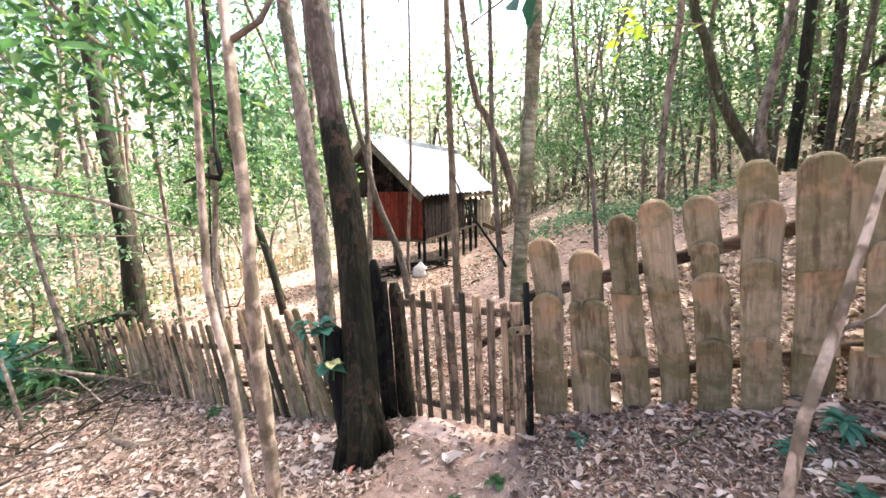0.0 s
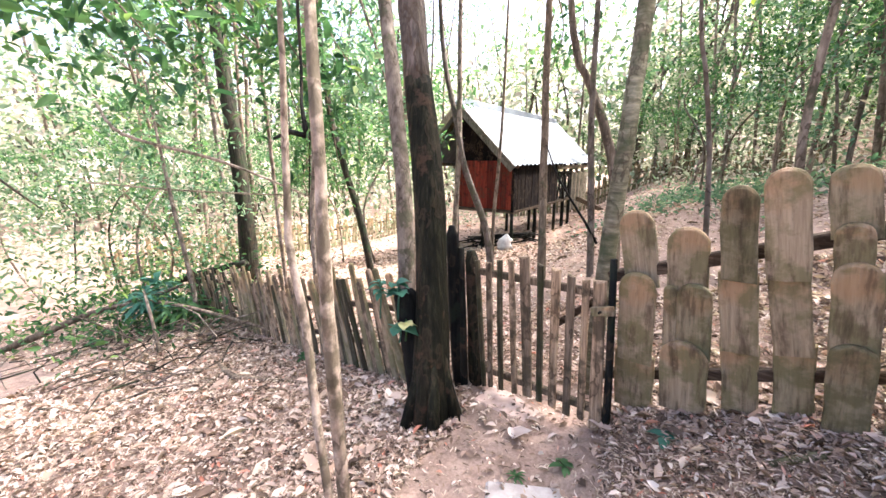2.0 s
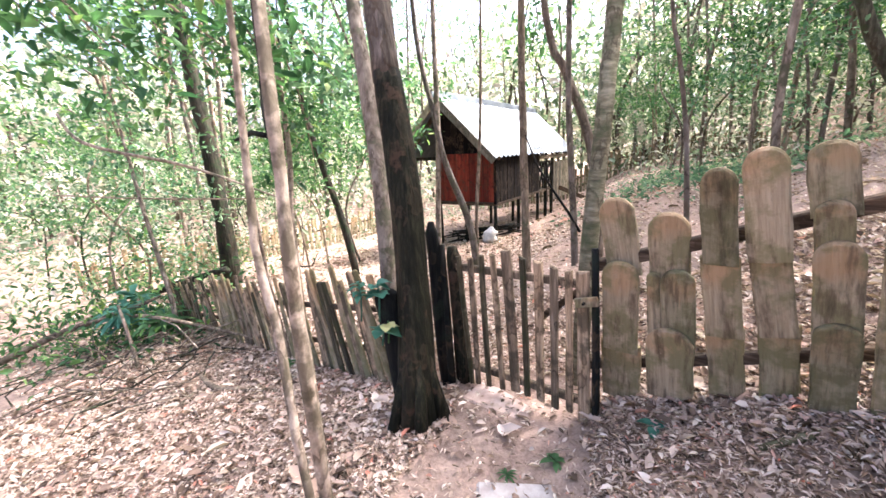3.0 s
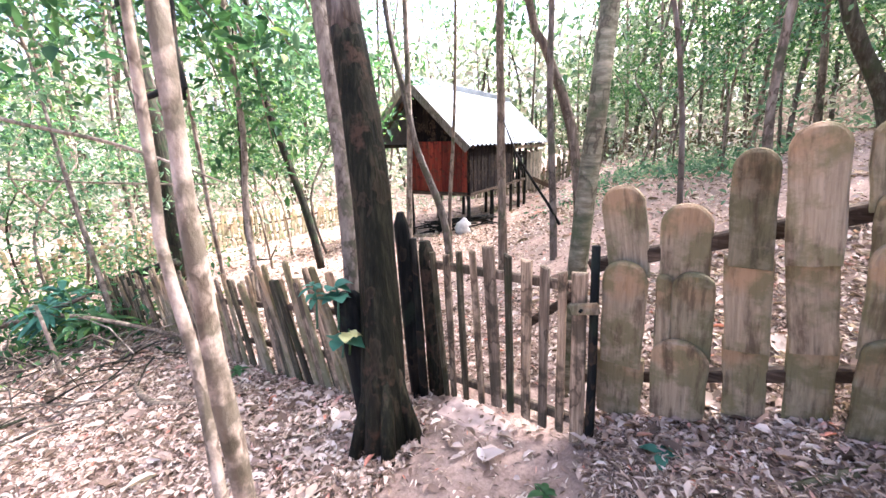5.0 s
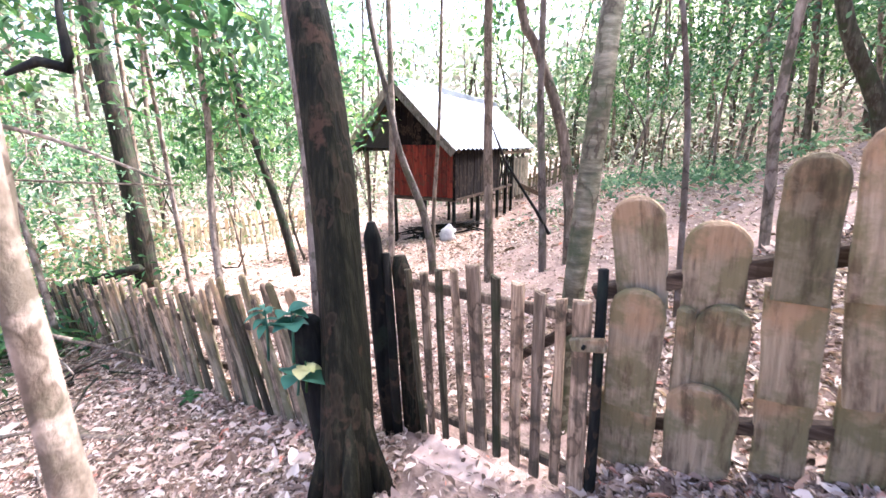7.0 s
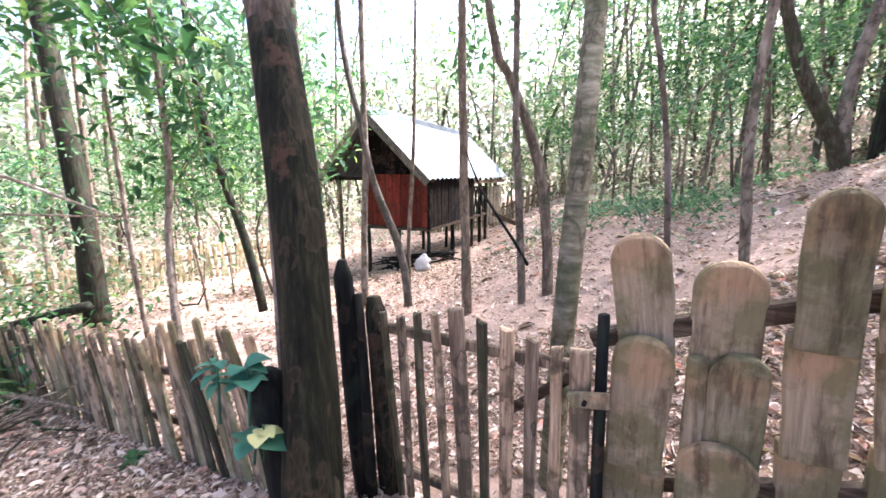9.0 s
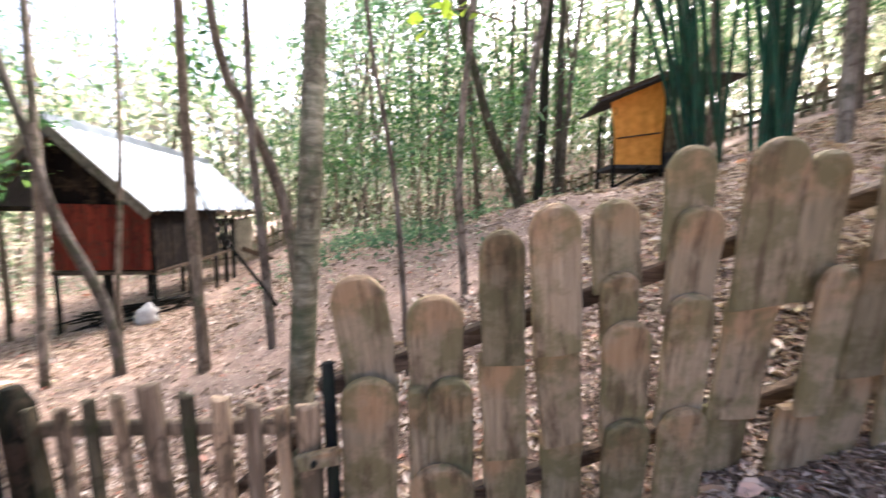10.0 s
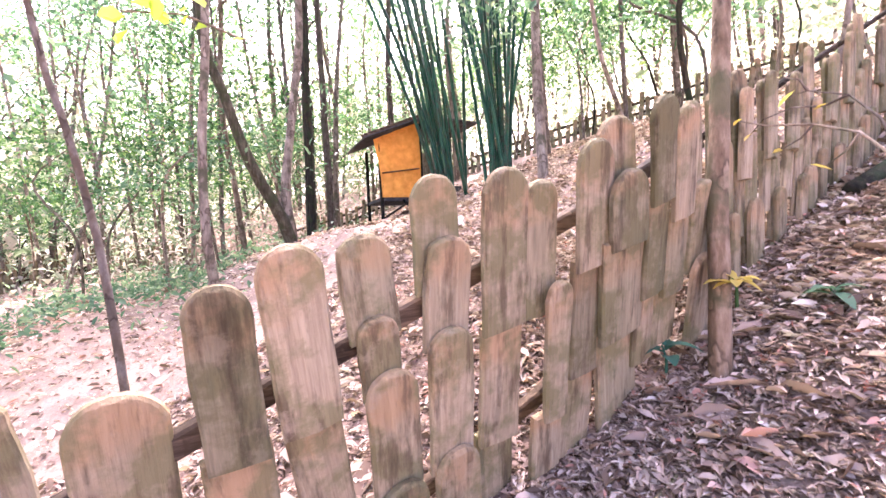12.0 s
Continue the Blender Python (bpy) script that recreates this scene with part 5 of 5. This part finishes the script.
stick("crooked fallen branch on the leaf litter", [(-2.95, 2.6), (-2.76, 2.53), (-2.5, 2.4), (-2.28, 2.32), (-2.0, 2.34), (-1.7, 2.37)], [0.012, 0.022, 0.028, 0.026, 0.02, 0.01])
stick("crooked thin fallen branch", [(-2.6, 2.5), (-2.5, 2.25), (-2.4, 2.0)], [0.01, 0.02, 0.012])
stick("split flat stick lying before the boards", [(1.10, 1.88), (1.22, 1.905), (1.37, 1.93)], [0.012, 0.016, 0.012], M_PLANK)
for k in range(46):
    x, y = g.uniform(-4.5, 3.6), g.uniform(0.6, 6.5)
    if abs(x - 0.1) < 0.5 and y < 2.8:
        continue
    a, ln = g.uniform(0, 6.28), g.uniform(0.15, 0.6)
    stick("thin dead twig on the leaf litter", [(x, y), (x + 0.5 * ln * math.cos(a), y + 0.5 * ln * math.sin(a) + 0.02), (x + ln * math.cos(a), y + ln * math.sin(a))], [0.003, 0.006, 0.003])

# added slab; its pale colour imitates sun falling through the gate
sun_patch = part("threshold_slab", block(-0.19, -0.11, -0.05, 0.19, 0.11, 0.012, 0.008), M_SUN_PATCH)
sun_patch.matrix_basis = Matrix.Translation((-0.02, 2.44, lz(-0.02, 2.44))) @ Matrix.Rotation(-0.3, 4, "Z")
tagged(sun_patch, "pale flat slab imitating a sunlit patch of earth before the gate", "stone")
slab = part("stepping_slab", block(-0.23, -0.15, -0.06, 0.23, 0.12, 0.02, 0.012), M_STONE)
slab.matrix_basis = Matrix.Translation((0.30, 1.74, lz(0.30, 1.74))) @ Matrix.Rotation(0.28, 4, "Z")
tagged(slab, "flat grey stone slab set into the path", "stone")

lean_stick = smooth(part("broken_stick", tube([(0.27, 5.0, 0.52), (0.14, 4.95, 0.75), (-0.2, 5.02, 1.24), (-0.36, 5.1, 1.59)], [0.015, 0.014, 0.012, 0.006], 7, 0.15, 3), M_CHAR))
tagged(lean_stick, "dark broken stick leaning against a thin stem", "branch")

# boughs, creepers and dead wood of the lower side
bough("dense dark green bough hanging beside the walker", [(-4.2, 1.0, 3.4), (-3.5, 1.3, 2.75), (-2.95, 1.55, 2.25)], [0.02, 0.014, 0.004], 420, 0.36, 0.11, M_LEAF, 85)
bough("dark green bough of small leaves hanging in from above", [(-5.6, 2.6, 3.9), (-4.9, 2.8, 3.1), (-4.4, 3.0, 2.6)], [0.03, 0.018, 0.006], 230, 0.36, 0.11, M_LEAF, 71)
bough("dark green leafy bough hanging high over the low fence", [(-4.6, 3.3, 4.2), (-4.0, 3.35, 3.2), (-3.6, 3.5, 2.6)], [0.03, 0.018, 0.006], 220, 0.32, 0.11, M_LEAF, 72)
bough("leafy bough before the dark upright trunk", [(-4.6, 4.6, 4.4), (-4.2, 4.7, 3.4), (-3.9, 4.9, 2.7)], [0.03, 0.018, 0.006], 220, 0.34, 0.12, M_LEAF, 73)
bough("pale green spray over the undergrowth", [(-5.4, 3.3, 3.3), (-4.6, 3.4, 2.5), (-4.1, 3.5, 2.0)], [0.02, 0.012, 0.004], 260, 0.35, 0.11, M_LEAF_PALE, 74)
bough("leafy bough over the creeper", [(-4.2, 4.4, 3.6), (-3.7, 4.5, 2.7), (-3.4, 4.6, 1.6)], [0.02, 0.012, 0.004], 360, 0.3, 0.12, M_LEAF, 75)
bough("bright leafy bough near the leaning trunk", [(-3.0, 4.2, 3.6), (-2.6, 4.25, 2.7), (-2.2, 4.3, 2.2)], [0.02, 0.012, 0.004], 300, 0.26, 0.12, M_LEAF_PALE, 76)
bough("dark drooping bough beside the pale trunk", [(-2.9, 6.2, 3.4), (-2.9, 6.1, 2.4), (-2.8, 6.0, 1.4)], [0.02, 0.012, 0.004], 360, 0.3, 0.13, M_LEAF, 77)


def bare(name, label, pts, rads, material, category="branch", group="bare branches"):
    base = Vector(pts[0])
    ob = smooth(part(name, tube([Vector(p) - base for p in pts], rads, 7, 0.12, base.x), material))
    ob.location = base
    tagged(ob, label, category, group)


bare("creeper", "thin dark creeper hanging from above with a hooked end", [(-0.88, 1.88, 5.0), (-0.84, 1.75, 3.0), (-0.80, 1.68, 1.81), (-0.785, 1.65, 1.67), (-0.75, 1.625, 1.57), (-0.76, 1.63, 1.545), (-0.82, 1.61, 1.56), (-0.89, 1.58, 1.53)], [0.006, 0.007, 0.007, 0.008, 0.012, 0.014, 0.012, 0.005], M_CHAR)
bare("creeper", "thin dark creeper hanging down and looping over the ground", [(-3.46, 4.95, 4.2), (-3.40, 4.7, 2.2), (-3.33, 4.43, 0.37), (-3.28, 4.41, 0.12), (-3.17, 4.41, 0.05), (-3.02, 4.45, 0.06), (-2.94, 4.49, 0.23)], [0.012, 0.012, 0.012, 0.012, 0.012, 0.01, 0.006], M_BARK_DARK)
bare("dead_branch", "long pale dead branch reaching across the undergrowth", [(-4.9, 3.0, 2.0), (-3.9, 2.65, 1.66), (-2.64, 2.67, 1.42), (-1.67, 2.64, 1.16)], [0.016, 0.016, 0.013, 0.006], M_BARK_PALE)
bare("dead_branch", "thin dark twig reaching in over the slope", [(-4.4, 1.2, 2.2), (-3.17, 1.43, 1.37), (-2.82, 1.53, 1.12)], [0.01, 0.009, 0.003], M_BARK_DARK)
bare("dead_branch", "pale dead sapling leaning in the undergrowth", [(-4.15, 3.3, -0.75), (-4.2, 3.33, -0.13), (-4.77, 3.58, 0.92), (-5.3, 3.8, 2.4)], [0.03, 0.028, 0.024, 0.012], M_BARK_PALE)
bare("dead_branch", "short pale broken stake in the leaf litter", [(-3.70, 2.56, -0.75), (-3.73, 2.57, -0.33), (-3.89, 2.61, 0.11)], [0.02, 0.018, 0.012], M_BARK_PALE)
bare("dead_branch", "fallen pale pole lying across the undergrowth", [(-5.6, 2.9, -0.5), (-4.49, 3.04, -0.24), (-3.3, 3.15, -0.3), (-2.8, 3.18, -0.36)], [0.02, 0.022, 0.02, 0.01], M_BARK_MID)
bare("dead_branch", "long curved dark dead branch lying out of the brushwood", [(-6.2, 2.15, -0.86), (-5.9, 2.45, -0.7), (-5.6, 2.8, -0.52), (-5.24, 3.0, -0.4), (-4.72, 3.2, -0.24), (-4.4, 3.35, -0.1)], [0.035, 0.04, 0.04, 0.036, 0.03, 0.014], M_BARK_MID)
bare("dead_branch", "straight thin pale pole across the trees", [(-6.2, 3.4, 1.1), (-4.9, 3.9, 1.0), (-3.6, 4.4, 0.95)], [0.012, 0.012, 0.01], M_BARK_PALE)
bare("fallen_log", "long dark fallen log propped against the dark trunk", [(-7.7, 5.25, -1.02), (-6.98, 5.2, -0.8), (-6.26, 5.2, -0.6), (-5.5, 5.2, -0.38)], [0.06, 0.075, 0.075, 0.06], M_BARK_DARK, "log", "fallen branches")
tree("slender pale stem with a low bow in the clearing", [(-3.0, 4.15, -0.3), (-3.05, 4.2, 0.3), (-3.12, 4.3, 0.9), (-3.08, 4.35, 1.5), (-3.2, 4.45, 2.6), (-3.3, 4.5, 5.0)], [0.04, 0.038, 0.035, 0.032, 0.028, 0.015], M_BARK_PALE, SPRAYS[1])
tree("yellowish slim trunk beyond the clearing", [(-2.35, 5.6, -0.35), (-2.4, 5.6, 0.5), (-2.6, 5.7, 1.4), (-2.5, 5.7, 2.6), (-2.6, 5.8, 5.5)], [0.065, 0.06, 0.05, 0.045, 0.025], M_BARK_PALE, SPRAYS[0])
leafy_plant("fern", "blue-green fern-like bush at the end of the low fence", -4.6, 3.0, 40, 0.3, M_LEAF_BLUE, 0.5, "fern", seed=31, wide=0.22)
leafy_plant("fern", "blue-green fern-like bush in the undergrowth", -5.2, 3.5, 26, 0.45, M_LEAF_BLUE, 0.6, "fern", seed=32, wide=0.22)
leafy_plant("fern", "dark green fern-like bush beside the low fence", -4.2, 3.2, 22, 0.36, M_LEAF, 0.35, "fern", seed=33, wide=0.22)
leafy_plant("seedling", "pale blue-green seedling on the upper slope", 2.44, 1.12, 7, 0.085, M_LEAF_PALE, 0.05, seed=34)
stick("dark log lying on the upper slope", [(3.16, 1.02), (3.5, 0.78), (3.9, 0.5)], [0.036, 0.042, 0.034], M_BARK_DARK, "fallen_log")
twiggy = thing("bare_shrub", Matrix.Translation((2.29, 0.92, lz(2.29, 0.92))), "thin nearly leafless shrub with crossing brown twigs on the bank", "shrub")
for pts in ([(2.29, 0.92, 0.9), (2.29, 0.94, 1.3), (2.32, 0.98, 1.56), (2.36, 1.06, 1.67), (2.42, 1.16, 1.725), (2.47, 1.28, 1.755), (2.48, 1.36, 1.79)],
            [(2.32, 0.98, 1.56), (2.34, 1.02, 1.70), (2.38, 1.08, 1.79), (2.46, 1.17, 1.845), (2.47, 1.22, 1.84)],
            [(2.38, 1.08, 1.79), (2.43, 1.13, 1.78), (2.46, 1.21, 1.80), (2.48, 1.29, 1.78), (2.48, 1.33, 1.73)],
            [(2.42, 1.16, 1.725), (2.44, 1.19, 1.69), (2.47, 1.25, 1.66)], [(2.46, 1.17, 1.845), (2.47, 1.19, 1.89), (2.46, 1.24, 1.91)],
            [(2.36, 1.06, 1.67), (2.36, 1.09, 1.62), (2.38, 1.14, 1.58)]):
    r0 = 0.008 if pts[0][2] < 1 else 0.0045
    smooth(part("twig", tube([Vector(p) - twiggy.location for p in pts], [r0 * (1 - 0.75 * k / (len(pts) - 1)) for k in range(len(pts))], 6, 0.15, r0), M_BARK_MID, twiggy))
tr = np.random.default_rng(8)
tips = np.array([(2.48, 1.33, 1.73), (2.47, 1.25, 1.66), (2.46, 1.24, 1.91), (2.38, 1.14, 1.58), (2.47, 1.22, 1.84), (2.48, 1.36, 1.79), (2.43, 1.13, 1.78)]) - np.array(twiggy.location)
part("leaves", leaf_mesh("leaves", *leaves(tips, tr.uniform(0.035, 0.06, 7), 0.4, tr), M_LEAF_YELLOW), None, twiggy)
stick("pale stick on the litter beside the slim trunk", [(2.75, 1.3), (3.0, 1.2), (3.3, 1.02)], [0.012, 0.014, 0.008], M_PLANK)
for k in range(7):
    x = 1.45 + 0.09 * k
    y = 2.17 - 0.4215 * (x - 0.52) - 0.07 - 0.02 * (k % 3)
    stick("brown splinter of wood at the foot of the boards", [(x, y), (x + 0.08, y - 0.05), (x + 0.17, y - 0.08 - 0.02 * (k % 2))], [0.005, 0.009, 0.004], M_PLANK)


def litter():
    r = np.random.default_rng(99)
    pts = []
    for n, x0, x1, y0, y1 in ((70000, -4.2, 3.6, 0.3, 4.2), (60000, -1.0, 4.2, 0.2, 2.5), (50000, -8, 7, 2.0, 9.5), (20000, -10, 10, 6, 17), (26000, 3.0, 9.0, -2.5, 4.6), (60000, -6, 5, -4, 0.4)):
        p = np.stack([r.uniform(x0, x1, n), r.uniform(y0, y1, n)], -1)
        on_path = (np.abs(p[:, 0] - 0.12) < 0.42 + 0.06 * np.sin(p[:, 1] * 5)) & (p[:, 1] < 2.75)
        foot = p[:, 1] - (2.17 - 0.4215 * (p[:, 0] - 0.52))
        bank = (foot < 0.05) & (foot > -0.42 - 0.1 * np.sin(p[:, 0] * 9)) & (p[:, 0] > 0.4) & (p[:, 0] < 1.7)
        pts.append(p[r.random(n) > np.where(on_path, 0.95, np.where(bank, 0.74, 0.0))])
    p = np.concatenate(pts)
    z = land(p[:, 0], p[:, 1]) + np.abs(r.normal(0, 0.012, len(p))) + 0.006
    far = np.clip(p[:, 1] / 7, 0.85, 1.3)
    v, f = leaves(np.column_stack([p, z]), np.exp(r.normal(-3.35, 0.5, len(p))) * far, 0.66, r, wide=0.46, fold=0.35, droop=0.0)
    # broken crumbs and stalks among the leaves
    q = np.concatenate([np.stack([r.uniform(-3.2, 3.4, 52000), r.uniform(0.6, 3.2, 52000)], -1), np.stack([r.uniform(0.5, 3.6, 34000), r.uniform(0.4, 2.4, 34000)], -1)])
    q = q[r.random(len(q)) > np.where((np.abs(q[:, 0] - 0.12) < 0.42) & (q[:, 1] < 2.75), 0.8, 0.0)]
    v2, f2 = leaves(np.column_stack([q, land(q[:, 0], q[:, 1]) + np.abs(r.normal(0, 0.014, len(q))) + 0.006]), r.uniform(0.012, 0.045, len(q)), 0.6, r, wide=0.2, fold=0.2, droop=0.0)
    v, f = np.concatenate([v, v2]), np.concatenate([f, f2 + len(v)])
    o = new("leaf_litter", leaf_mesh("leaf_litter", v, f, M_LITTER))
    tagged(o, "thick carpet of curled brown and pale dead leaves", "leaf litter", kind="stuff")


litter()
